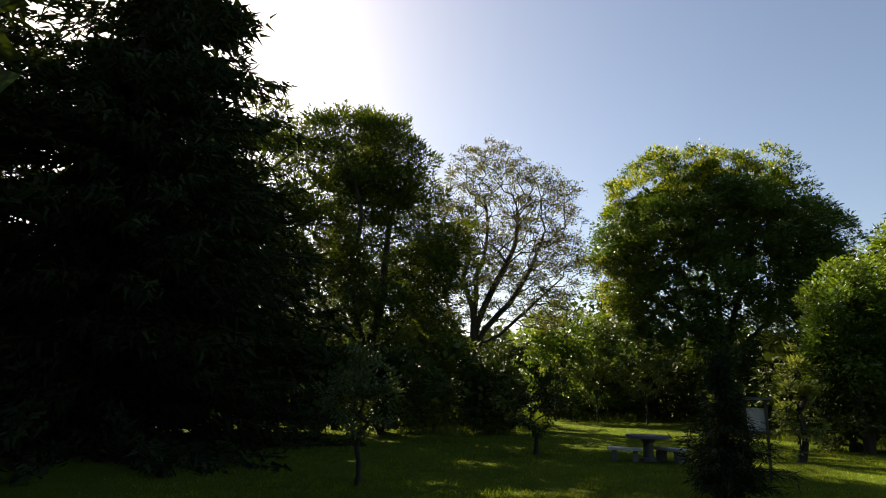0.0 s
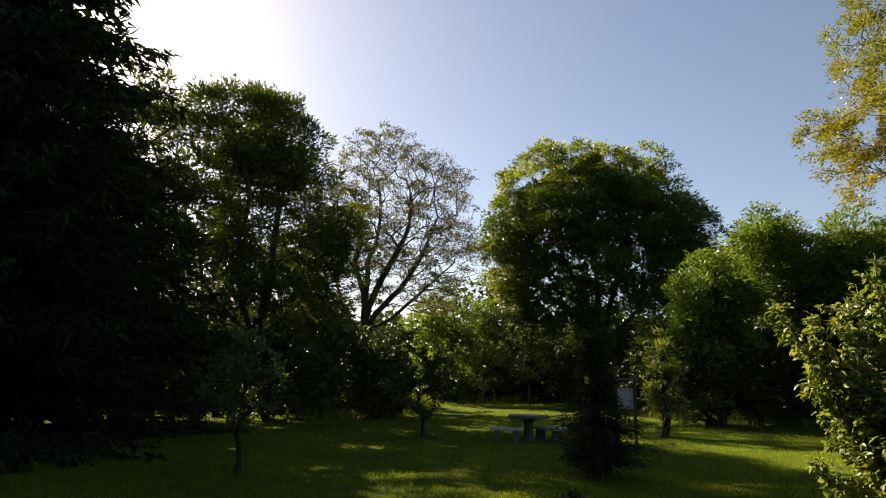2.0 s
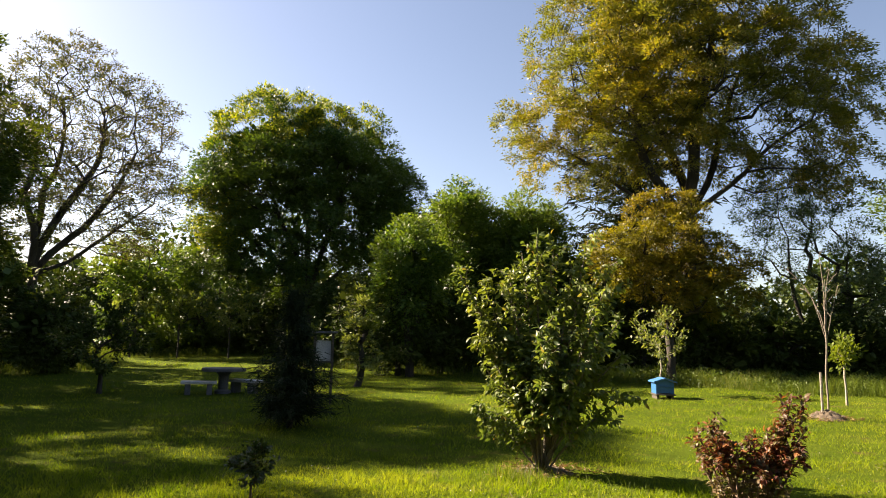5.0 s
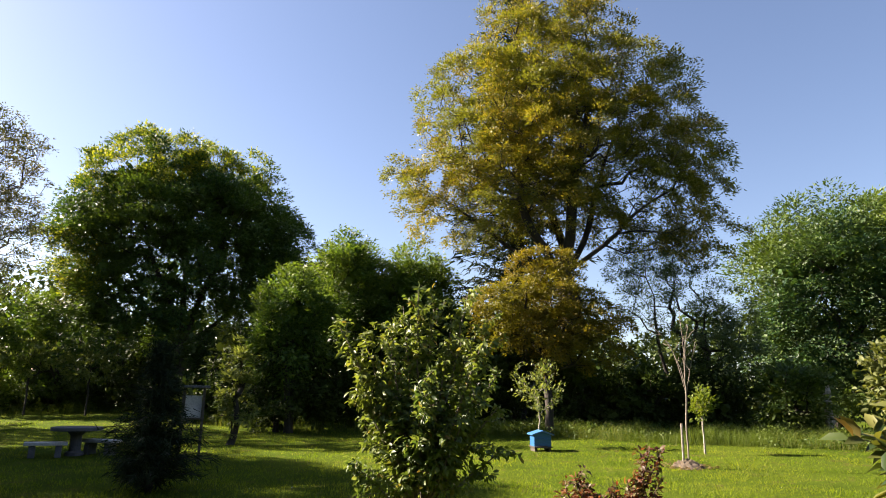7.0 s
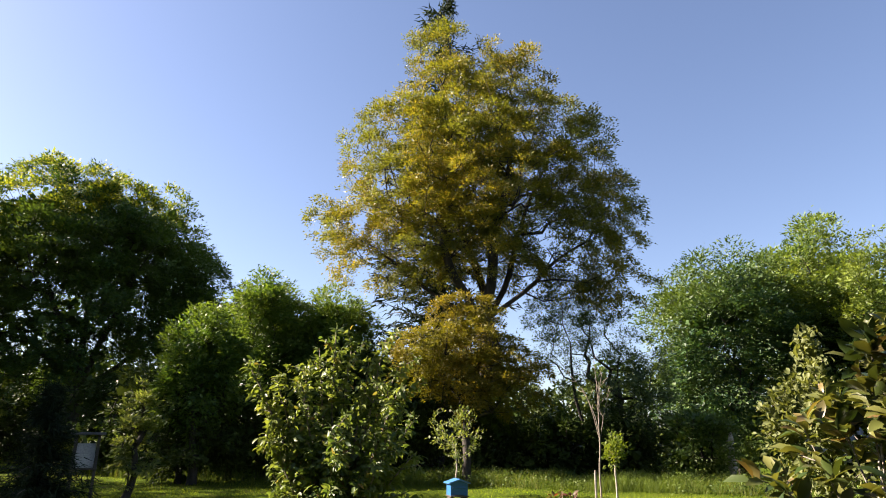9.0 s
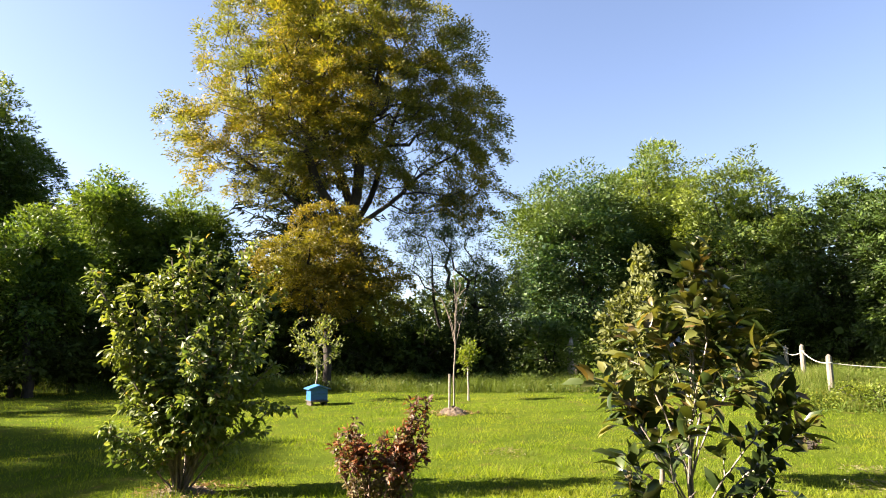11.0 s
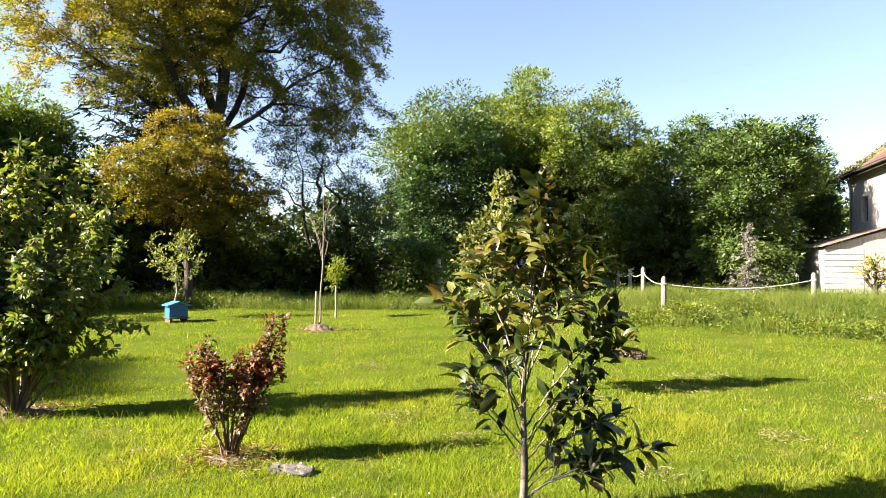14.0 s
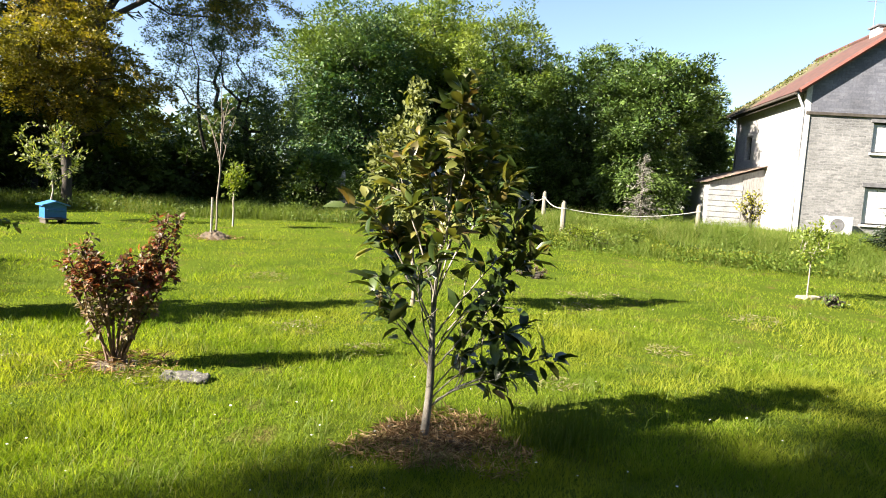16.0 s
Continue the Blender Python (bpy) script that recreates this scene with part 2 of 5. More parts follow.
GREY_BOARD = surface("grey_boards", (0.14, 0.135, 0.13), (0.25, 0.24, 0.23), 3, 0.85, relief=0.3, dist=0.004, stretch=(1, 6, 1))
ROOF_TILE = surface("red_roof_tile", (0.045, 0.023, 0.018), (0.09, 0.038, 0.028), 2.2, 0.85, fine=8, relief=0.5, dist=0.02, spots=((0.07, 0.062, 0.03), 0.7, 0.64))
VERGE_RED = surface("red_verge_tile", (0.1, 0.03, 0.022), (0.16, 0.048, 0.035), 2.5, 0.8, fine=12, relief=0.4, dist=0.01)
ROOF_MOSS = surface("mossy_roof_tile", (0.05, 0.04, 0.022), (0.095, 0.08, 0.035), 1.2, 0.95, fine=8, relief=0.7, dist=0.03)
# Dark timber whose colour also holds the shade of gaps.
DARK_GAP = surface("shadowy_timber", (0.03, 0.025, 0.02), (0.07, 0.06, 0.05), 3, 0.9)
ZINC = surface("zinc", (0.16, 0.16, 0.165), (0.26, 0.26, 0.265), 4, 0.6, metal=0.4)
TIN = surface("rusty_tin_sheet", (0.14, 0.10, 0.08), (0.3, 0.24, 0.2), 2, 0.7, spots=((0.2, 0.08, 0.04), 3, 0.6))
PLASTIC = surface("cream_plastic", (0.42, 0.42, 0.41), (0.5, 0.5, 0.49), 4, 0.4)


def glass_material():
    m, nt, b = start("window_glass")
    b.inputs["Base Color"].default_value = (0.03, 0.035, 0.04, 1)
    b.inputs["Roughness"].default_value = 0.06
    b.inputs["Specular IOR Level"].default_value = 0.8
    bump(nt, b, tex(nt, 2.5, 2), 0.05, 0.01)
    return m


def masonry_material(name, stops, mortar, w, h, gap, relief):
    """Coursed stone or slate: every piece its own tone, joints recessed."""
    m, nt, b = start(name)
    c = nt.nodes.new("ShaderNodeTexCoord")
    mp = nt.nodes.new("ShaderNodeMapping")
    mp.inputs["Rotation"].default_value = (0, radians(90), radians(90))
    sep = nt.nodes.new("ShaderNodeSeparateXYZ")
    com = nt.nodes.new("ShaderNodeCombineXYZ")
    wob = nt.nodes.new("ShaderNodeTexNoise")
    wob.inputs["Scale"].default_value = 2.2
    nt.links.new(c.outputs["Object"], wob.inputs["Vector"])
    nt.links.new(c.outputs["Object"], sep.inputs[0])
    add = nt.nodes.new("ShaderNodeMath")
    add.operation = "MULTIPLY_ADD"
    add.inputs[1].default_value = 0.22 if relief > 0.5 else 0.03
    nt.links.new(wob.outputs["Fac"], add.inputs[0])
    nt.links.new(sep.outputs["Z"], add.inputs[2])
    nt.links.new(sep.outputs["Y"], com.inputs["X"])
    nt.links.new(add.outputs[0], com.inputs["Y"])
    br = nt.nodes.new("ShaderNodeTexBrick")
    br.inputs["Scale"].default_value = 1.0
    br.inputs["Brick Width"].default_value, br.inputs["Row Height"].default_value = w, h
    br.inputs["Mortar Size"].default_value = gap
    br.inputs["Color1"].default_value, br.inputs["Color2"].default_value = (0, 0, 0, 1), (1, 1, 1, 1)
    br.inputs["Mortar"].default_value = (0.5, 0.5, 0.5, 1)
    nt.links.new(com.outputs[0], br.inputs["Vector"])
    stone = ramp(nt, br.outputs["Color"], stops)
    stain = ramp(nt, tex(nt, 0.7, 5, 0.65), ((0.3, (0.7, 0.7, 0.7)), (0.7, (1.25, 1.25, 1.25))))
    grain = tex(nt, 14, 5, 0.7)
    col = blend(nt, 1.0, blend(nt, br.outputs["Fac"], stone, mortar), stain, "MULTIPLY")
    col = blend(nt, 1.0, col, ramp(nt, grain, ((0.25, (0.7, 0.7, 0.7)), (0.75, (1.25, 1.25, 1.25)))), "MULTIPLY")
    nt.links.new(col, b.inputs["Base Color"])
    b.inputs["Roughness"].default_value = 0.85
    inv = nt.nodes.new("ShaderNodeMath")
    inv.operation = "SUBTRACT"
    inv.inputs[0].default_value = 1.0
    nt.links.new(br.outputs["Fac"], inv.inputs[1])
    bump(nt, b, inv.outputs[0], relief, 0.02)
    return m


GLASS = glass_material()
STONE_WALL = masonry_material("coursed_grey_stone", ((0, (0.11, 0.112, 0.114)), (0.5, (0.15, 0.152, 0.154)), (1, (0.2, 0.2, 0.2))), (0.17, 0.17, 0.17), 0.3, 0.1, 0.02, 0.7)
SLATE = masonry_material("hung_slate", ((0, (0.08, 0.085, 0.106)), (0.5, (0.092, 0.098, 0.12)), (1, (0.115, 0.12, 0.142))), (0.075, 0.08, 0.098), 0.3, 0.12, 0.006, 0.25)

# ---- mesh tools ----
def thing(name, x, y, z, label, category, group="", kind="", turn=0):
    ob = new(name)
    ob.empty_display_size = 0.1
    ob.matrix_world = pose(x, y, z, 0, 0, turn)
    return tagged(ob, label, category, group, kind)


def hang(ob, parent):
    ob.parent = parent
    return ob


def part(name, bm, material, parent, label=""):
    me = bpy.data.meshes.new(name)
    bm.to_mesh(me)
    bm.free()
    me.materials.append(material)
    ob = hang(new(name, me), parent)
    return tagged(ob, label) if label else ob


def solid(name, bm, material, label, category="", kind="", group=""):
    me = bpy.data.meshes.new(name)
    bm.to_mesh(me)
    bm.free()
    me.materials.append(material)
    return tagged(new(name, me), label, category, group, kind)


def array_mesh(name, verts, faces, material, smooth=False):
    """A mesh from arrays; all faces of one array have the same number of corners."""
    me = bpy.data.meshes.new(name)
    groups = faces if isinstance(faces, list) else [faces]
    groups = [f for f in groups if len(f)]
    me.vertices.add(len(verts))
    me.vertices.foreach_set("co", np.ascontiguousarray(verts, np.float32).ravel())
    loops = np.concatenate([f.ravel() for f in groups]).astype(np.int32)
    sizes = np.concatenate([np.full(len(f), f.shape[1]) for f in groups]).astype(np.int32)
    me.loops.add(len(loops))
    me.loops.foreach_set("vertex_index", loops)
    me.polygons.add(len(sizes))
    me.polygons.foreach_set("loop_start", (np.cumsum(sizes) - sizes).astype(np.int32))
    me.polygons.foreach_set("loop_total", sizes)
    if smooth:
        me.polygons.foreach_set("use_smooth", np.ones(len(sizes), bool))
    me.update(calc_edges=True)
    me.materials.append(material)
    return me


def box(bm, x0, x1, y0, y1, z0, z1, bevel=0.0, m=None):
    """A box with bevelled edges, laid into bm."""
    g = bmesh.ops.create_cube(bm, size=1, matrix=(m or Matrix()) @ Matrix.LocRotScale(((x0 + x1) / 2, (y0 + y1) / 2, (z0 + z1) / 2), None, (x1 - x0, y1 - y0, z1 - z0)))
    if bevel:
        edges = list({e for v in g["verts"] for e in v.link_edges})
        bmesh.ops.bevel(bm, geom=edges, offset=bevel, segments=2, affect="EDGES", profile=0.6)
    return bm


def boxed(*a, **k):
    return box(bmesh.new(), *a, **k)


def rod(bm, points, r, sides=8):
    """A round rod along points, with a radius or one for each point."""
    rs = r if isinstance(r, (list, tuple)) else [r] * len(points)
    rings = []
    for k, p in enumerate(points):
        d = (Vector(points[min(k + 1, len(points) - 1)]) - Vector(points[max(k - 1, 0)])).normalized()
        q = d.to_track_quat("Z", "Y")
        rings.append([bm.verts.new(Vector(p) + q @ Vector((rs[k] * math.cos(a), rs[k] * math.sin(a), 0))) for a in (2 * math.pi * j / sides for j in range(sides))])
    for a, b in zip(rings, rings[1:]):
        for j in range(sides):
            bm.faces.new((a[j], a[(j + 1) % sides], b[(j + 1) % sides], b[j]))
    bm.faces.new(rings[0][::-1])
    bm.faces.new(rings[-1])
    return bm


def holed_wall(bm, axis, at, thick, lo, hi, z0, z1, holes):
    """A wall across `axis` at a place, with rectangular openings (a, b, z, z) cut through it."""
    cuts = sorted({lo, hi, *(h[0] for h in holes), *(h[1] for h in holes)})
    rows = sorted({z0, z1, *(h[2] for h in holes), *(h[3] for h in holes)})
    for a, b in zip(cuts, cuts[1:]):
        for c, d in zip(rows, rows[1:]):
            if any(h[0] <= a and b <= h[1] and h[2] <= c and d <= h[3] for h in holes):
                continue
            box(bm, at, at + thick, a, b, c, d) if axis == "x" else box(bm, a, b, at, at + thick, c, d)
    bmesh.ops.remove_doubles(bm, verts=bm.verts, dist=1e-4)
    twice = [f for f in bm.faces if sum(1 for o in f.verts[0].link_faces if o is not f and set(o.verts) == set(f.verts))]
    bmesh.ops.delete(bm, geom=twice, context="FACES")
    return bm


# ---- the lie of the land ----
EDGE_A, EDGE_B = (19.3, -0.6), (15.2, -10.0)


def rise(v):
    v = np.clip(v, 0, 1)
    return v * v * (3 - 2 * v)


def height(x, y):
    """Lawn level with a slight rise to the east, and the bank below the fence."""
    x, y = np.asarray(x, float), np.asarray(y, float)
    base = 0.0008 * np.clip(x, 0, 22) ** 2
    ex, ey = EDGE_B[0] - EDGE_A[0], EDGE_B[1] - EDGE_A[1]
    n = math.hypot(ex, ey)
    off = ((x - EDGE_A[0]) * -ey + (y - EDGE_A[1]) * ex) / n
    bank = 0.55 * rise(off / 2.6) * rise((3.0 - y) / 5.0)
    swell = 0.025 * np.sin(0.9 * x + 0.4) * np.sin(0.8 * y + 1.0) + 0.012 * np.sin(2.3 * x + y) * np.sin(2.1 * y)
    return base + bank + swell + 0.32 * rise((y - 22) / 22)


def ht(x, y):
    return float(height(x, y))


# ---- plants ----
def grow(rng, fork, lobes, count, lean=(0, 0), step=0.7, pull=0.35, gaps=0.0, stems=None, wander=0.06, hollow=0.4):
    """Limbs that reach from the trunk into the crown's lobes (x, y, z, rx, ry, rz, share): places, parents and twig ends."""
    pts = []
    share = np.array([l[6] if len(l) > 6 else l[3] * l[4] * l[5] for l in lobes], float)
    pick = rng.choice(len(lobes), size=count * 3, p=share / share.sum())
    way = rng.normal(size=(count * 3, 3))
    way /= np.linalg.norm(way, axis=1)[:, None]
    far = rng.random(count * 3) ** hollow
    seed = Vector(rng.uniform(0, 50, 3))
    for k in range(count * 3):
        l = lobes[pick[k]]
        p = np.array(l[:3]) + way[k] * far[k] * np.array(l[3:6])
        if gaps and noise.noise(Vector(p) * (2.2 / max(l[3:6])) + seed) < gaps - 0.45:
            continue
        pts.append(p)
        if len(pts) == count:
            break
    pts = np.array(pts)
    nodes, parent, length = [], [], []
    for s in stems or [[(0, 0, 0), (lean[0] * 0.5, lean[1] * 0.5, fork * 0.5), (lean[0], lean[1], fork)]]:
        last = -1
        line = [np.array(p, float) for p in s]
        if nodes:
            off = np.linalg.norm(np.array(nodes) - line[0], axis=1)
            if off.min() < 0.45 and line[0][2] > 0.15:
                last = int(off.argmin())
                line[0] = nodes[last]
        for a, b in zip(line, line[1:]):
            n = max(1, int(np.linalg.norm(b - a) / step))
            bow = rng.normal(size=3) * np.linalg.norm(b - a) * wander * (1.2 if last >= 0 else 0.35) * np.array([1, 1, 0.3])
            for k in range(0 if last < 0 else 1, n + 1):
                nodes.append(a + (b - a) * k / n + bow * math.sin(math.pi * k / n) + (rng.normal(size=3) * wander * 0.5 * step if 0 < k < n else 0))
                parent.append(last)
                length.append(0.0 if last < 0 else length[last] + np.linalg.norm(nodes[-1] - nodes[last]))
                last = len(nodes) - 1
    top = np.mean([s[-1] for s in (stems or [[(lean[0], lean[1], fork)]])], axis=0)
    low = min(s[-1][2] for s in stems) * 0.5 if stems else fork * 0.8
    ends = []
    for k in np.argsort(np.linalg.norm(pts - top, axis=1)):
        p = pts[k]
        arr = np.array(nodes)
        cost = np.linalg.norm(arr - p, axis=1) + pull * np.array(length) * 0.5 + np.maximum(arr[:, 2] - p[2], 0) * 0.6
        cost[arr[:, 2] < min(low, p[2])] += 50
        j = int(np.argmin(cost))
        a = arr[j]
        d = np.linalg.norm(p - a)
        n = max(1, int(d / step))
        up = a - nodes[parent[j]] if parent[j] >= 0 else np.array([0, 0, 1.0])
        mid = (a + p) / 2 + up / (np.linalg.norm(up) + 1e-6) * d * 0.16 + rng.normal(size=3) * d * wander
        last = j
        for i in range(1, n + 1):
            t = i / n
            q = (1 - t) ** 2 * a + 2 * t * (1 - t) * mid + t * t * p
            nodes.append(q)
            parent.append(last)
            length.append(length[last] + np.linalg.norm(q - nodes[last]))
            last = len(nodes) - 1
        ends.append(last)
    return np.array(nodes), np.array(parent), np.array(ends)


def thickness(nodes, parent, ends, thick, power=0.48, least=0.006):
    load = np.zeros(len(nodes))
    load[ends] = 1
    for k in range(len(nodes) - 1, -1, -1):
        if parent[k] >= 0:
            load[parent[k]] += load[k]
    roots = load[parent < 0].max()
    r = np.maximum(thick * (np.maximum(load, 0.4) / roots) ** power, least)
    low = nodes[:, 2] < thick * 3
    r[low] *= 1 + 0.5 * np.clip(1 - nodes[low, 2] / (thick * 3), 0, 1)
    return r


def limbs(nodes, parent, r, material, name="trunk"):
    """Tapered limbs, thick ones rounder, each joined to the one that it grows from."""
    verts, quads, base = [], [], 0
    end_of = np.full(len(nodes), -1)
    joints = []
    kids = np.nonzero(parent >= 0)[0]
    for sides, chosen in ((9, kids[r[kids] > 0.07]), (4, kids[r[kids] <= 0.07])):
        if not len(chosen):
            continue
        a, b = nodes[parent[chosen]], nodes[chosen]
        d = unit(b - a)
        side = unit(np.cross(d, np.where(np.abs(d[:, 2:3]) > 0.9, [[1.0, 0, 0]], [[0, 0, 1.0]])))
        other = np.cross(d, side)
        ang = 2 * np.pi * np.arange(sides) / sides
        ring = side[:, None] * np.cos(ang)[None, :, None] + other[:, None] * np.sin(ang)[None, :, None]
        ra, rb = np.minimum(r[parent[chosen]], r[chosen] * 1.5), r[chosen]
        va = a[:, None] - d[:, None] * ra[:, None, None] * 0.3 + ring * ra[:, None, None]
        vb = b[:, None] + d[:, None] * rb[:, None, None] * 0.3 + ring * rb[:, None, None]
        j = np.arange(sides)
        quad = np.stack([j, (j + 1) % sides, (j + 1) % sides + sides, j + sides], 1)
        first = base + np.arange(len(chosen)) * 2 * sides
        end_of[chosen] = first + sides
        joints += list(zip(first, parent[chosen]))
        quads.append((quad[None] + first[:, None, None]).reshape(-1, 4))
        verts.append(np.concatenate([va, vb], 1).reshape(-1, 3))
        base += len(chosen) * 2 * sides
    swap = np.arange(base)
    for v, p in joints:
        if end_of[p] >= 0:
            swap[v] = end_of[p]
    faces = swap[np.concatenate(quads)]
    used, faces = np.unique(faces, return_inverse=True)
    return array_mesh(name, np.concatenate(verts)[used], faces.reshape(-1, 4), material, True)


def unit(v):
    return v / (np.linalg.norm(v, axis=-1, keepdims=True) + 1e-9)


def leaves(rng, places, ways, size, material, name="crown", wide=0.5, flat=0.5, fine=False, droop=0.0, vary=0.35, tops=None, simple=False):
    """Leaves at places, pointing along ways: a pointed flake where they are far off, a folded diamond, or a curved blade where they are seen close."""
    n = len(places)
    ways = unit(ways + rng.normal(size=(n, 3)) * 0.35 - np.array([0, 0, droop]))
    face = unit(unit(rng.normal(size=(n, 3))) * (1 - flat) + (np.array([0, 0, 1.0]) if tops is None else tops) * flat)
    side = unit(np.cross(ways, face))
    face = np.cross(side, ways)
    s = (size * (1 + vary * rng.uniform(-1, 1, n)))[:, None]
    w = s * wide * 0.5
    if simple:
        v = np.stack([places + side * w - face * s * 0.05, places - side * w - face * s * 0.05, places + ways * s], 1)
        f = np.array([[0, 1, 2]])
    elif not fine:
        v = np.stack([places, places + ways * s * 0.5 + side * w + face * s * 0.1, places + ways * s, places + ways * s * 0.5 - side * w + face * s * 0.1], 1)
        f = np.array([[0, 1, 2], [0, 2, 3]])
    else:
        rows = [places]
        for t, k, c in ((0.3, 0.9, 0.02), (0.68, 0.9, -0.05)):
            mid = places + ways * s * t + face * s * c
            rows += [mid + side * w * k + face * w * 0.35, mid, mid - side * w * k + face * w * 0.35]
        rows.append(places + ways * s - face * s * 0.2)
        v = np.stack(rows, 1)
        f = np.array([[0, 1, 2], [0, 2, 3], [1, 4, 5], [1, 5, 2], [2, 5, 6], [2, 6, 3], [4, 7, 5], [5, 7, 6]])
    faces = (f[None] + (np.arange(n) * v.shape[1])[:, None, None]).reshape(-1, 3)
    return array_mesh(name, v.reshape(-1, 3), faces, material)


def foliage(rng, nodes, parent, r, centre, number, spread, size, material, thin_below=0.03, name="crown", share=None, plate=0.0, **k):
    """Leaves round the thin twigs: loose sprays, or flat layered plates of the given radius that sag at their rims."""
    twigs = np.nonzero((r < thin_below) & (parent >= 0))[0]
    if share is not None:
        twigs = twigs[share(nodes[twigs])]
    if not plate:
        pick = rng.choice(twigs, size=number)
        t = rng.random(number)[:, None]
        at = nodes[parent[pick]] * (1 - t) + nodes[pick] * t + rng.normal(size=(number, 3)) * spread * np.array([1, 1, 0.7])
        out = unit(at - np.array(centre))
        return leaves(rng, at, out + unit(rng.normal(size=(number, 3))) * 0.9, size, material, name, **k)
    weight = np.exp(0.55 * rng.normal(size=len(twigs)))
    slot = rng.choice(len(twigs), size=number, p=weight / weight.sum())
    hub = nodes[twigs]
    away = unit(hub - np.array(centre))
    top = unit(np.array([0, 0, 1.0]) + 0.55 * away + 0.28 * rng.normal(size=hub.shape))
    across = unit(np.cross(top, rng.normal(size=hub.shape)))
    along = np.cross(top, across)
    reach = plate * np.clip(0.55 + 0.3 * weight, 0.5, 1.4)[slot] * np.sqrt(rng.random(number))
    a = rng.uniform(0, 2 * np.pi, number)
    ring = across[slot] * np.cos(a)[:, None] + along[slot] * np.sin(a)[:, None]
    lift = rng.normal(size=number) * plate * 0.16 - 0.3 * reach ** 2 / plate
    at = hub[slot] + ring * reach[:, None] + top[slot] * lift[:, None] + rng.normal(size=(number, 3)) * spread * 0.42
    return leaves(rng, at, ring + 0.5 * away[slot], size, material, name, tops=top[slot], simple=True, **k)


def inner_leaves(rng, lobes, number, size, material):
    """Broad leaves deep inside the crown, which keep the light from passing through it."""
    share = np.array([l[3] * l[4] * l[5] for l in lobes], float)
    pick = np.array([l[:6] for l in lobes], float)[rng.choice(len(lobes), size=number, p=share / share.sum())]
    at = pick[:, :3] + unit(rng.normal(size=(number, 3))) * (rng.random(number) ** 0.4)[:, None] * pick[:, 3:] * 0.66
    return leaves(rng, at, rng.normal(size=(number, 3)), size, material, "inner_leaves", wide=0.9, flat=0.2)


def tree(name, x, y, seed, fork, lobes, twigs, thick, bark, leaf, number, size, spread, label, category="tree", group="", lean=(0, 0), stems=None, extra=None,
         thin_below=None, gaps=0.0, step=0.7, pull=0.35, power=0.6, hollow=0.45, sunk=0.05, least=0.006, turn=0, wander=0.06, core=None, **k):
    """A tree or shrub: trunk and limbs, and a crown of many leaves."""
    rng = np.random.default_rng(seed)
    top = thing(name, x, y, ht(x, y) - sunk, label, category, group, turn=turn)
    nodes, parent, ends = grow(rng, fork, lobes, twigs, lean, step, pull, gaps, stems, wander, hollow)
    r = thickness(nodes, parent, ends, thick, power, least)
    hang(new("trunk", limbs(nodes, parent, r, bark)), top)
    centre = np.average([l[:3] for l in lobes], axis=0, weights=[l[3] for l in lobes]) * np.array([1, 1, 0.8])
    cut = thin_below or max(0.02, np.quantile(r, 0.72))
    hang(new("crown", foliage(rng, nodes, parent, r, centre, number, spread, size, leaf, cut, **k)), top)
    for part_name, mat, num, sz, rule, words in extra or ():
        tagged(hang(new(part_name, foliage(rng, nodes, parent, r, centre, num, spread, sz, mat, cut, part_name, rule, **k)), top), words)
    if core:
        hang(new("inner_leaves", inner_leaves(rng, lobes, core[0], core[1], leaf)), top)
    return top


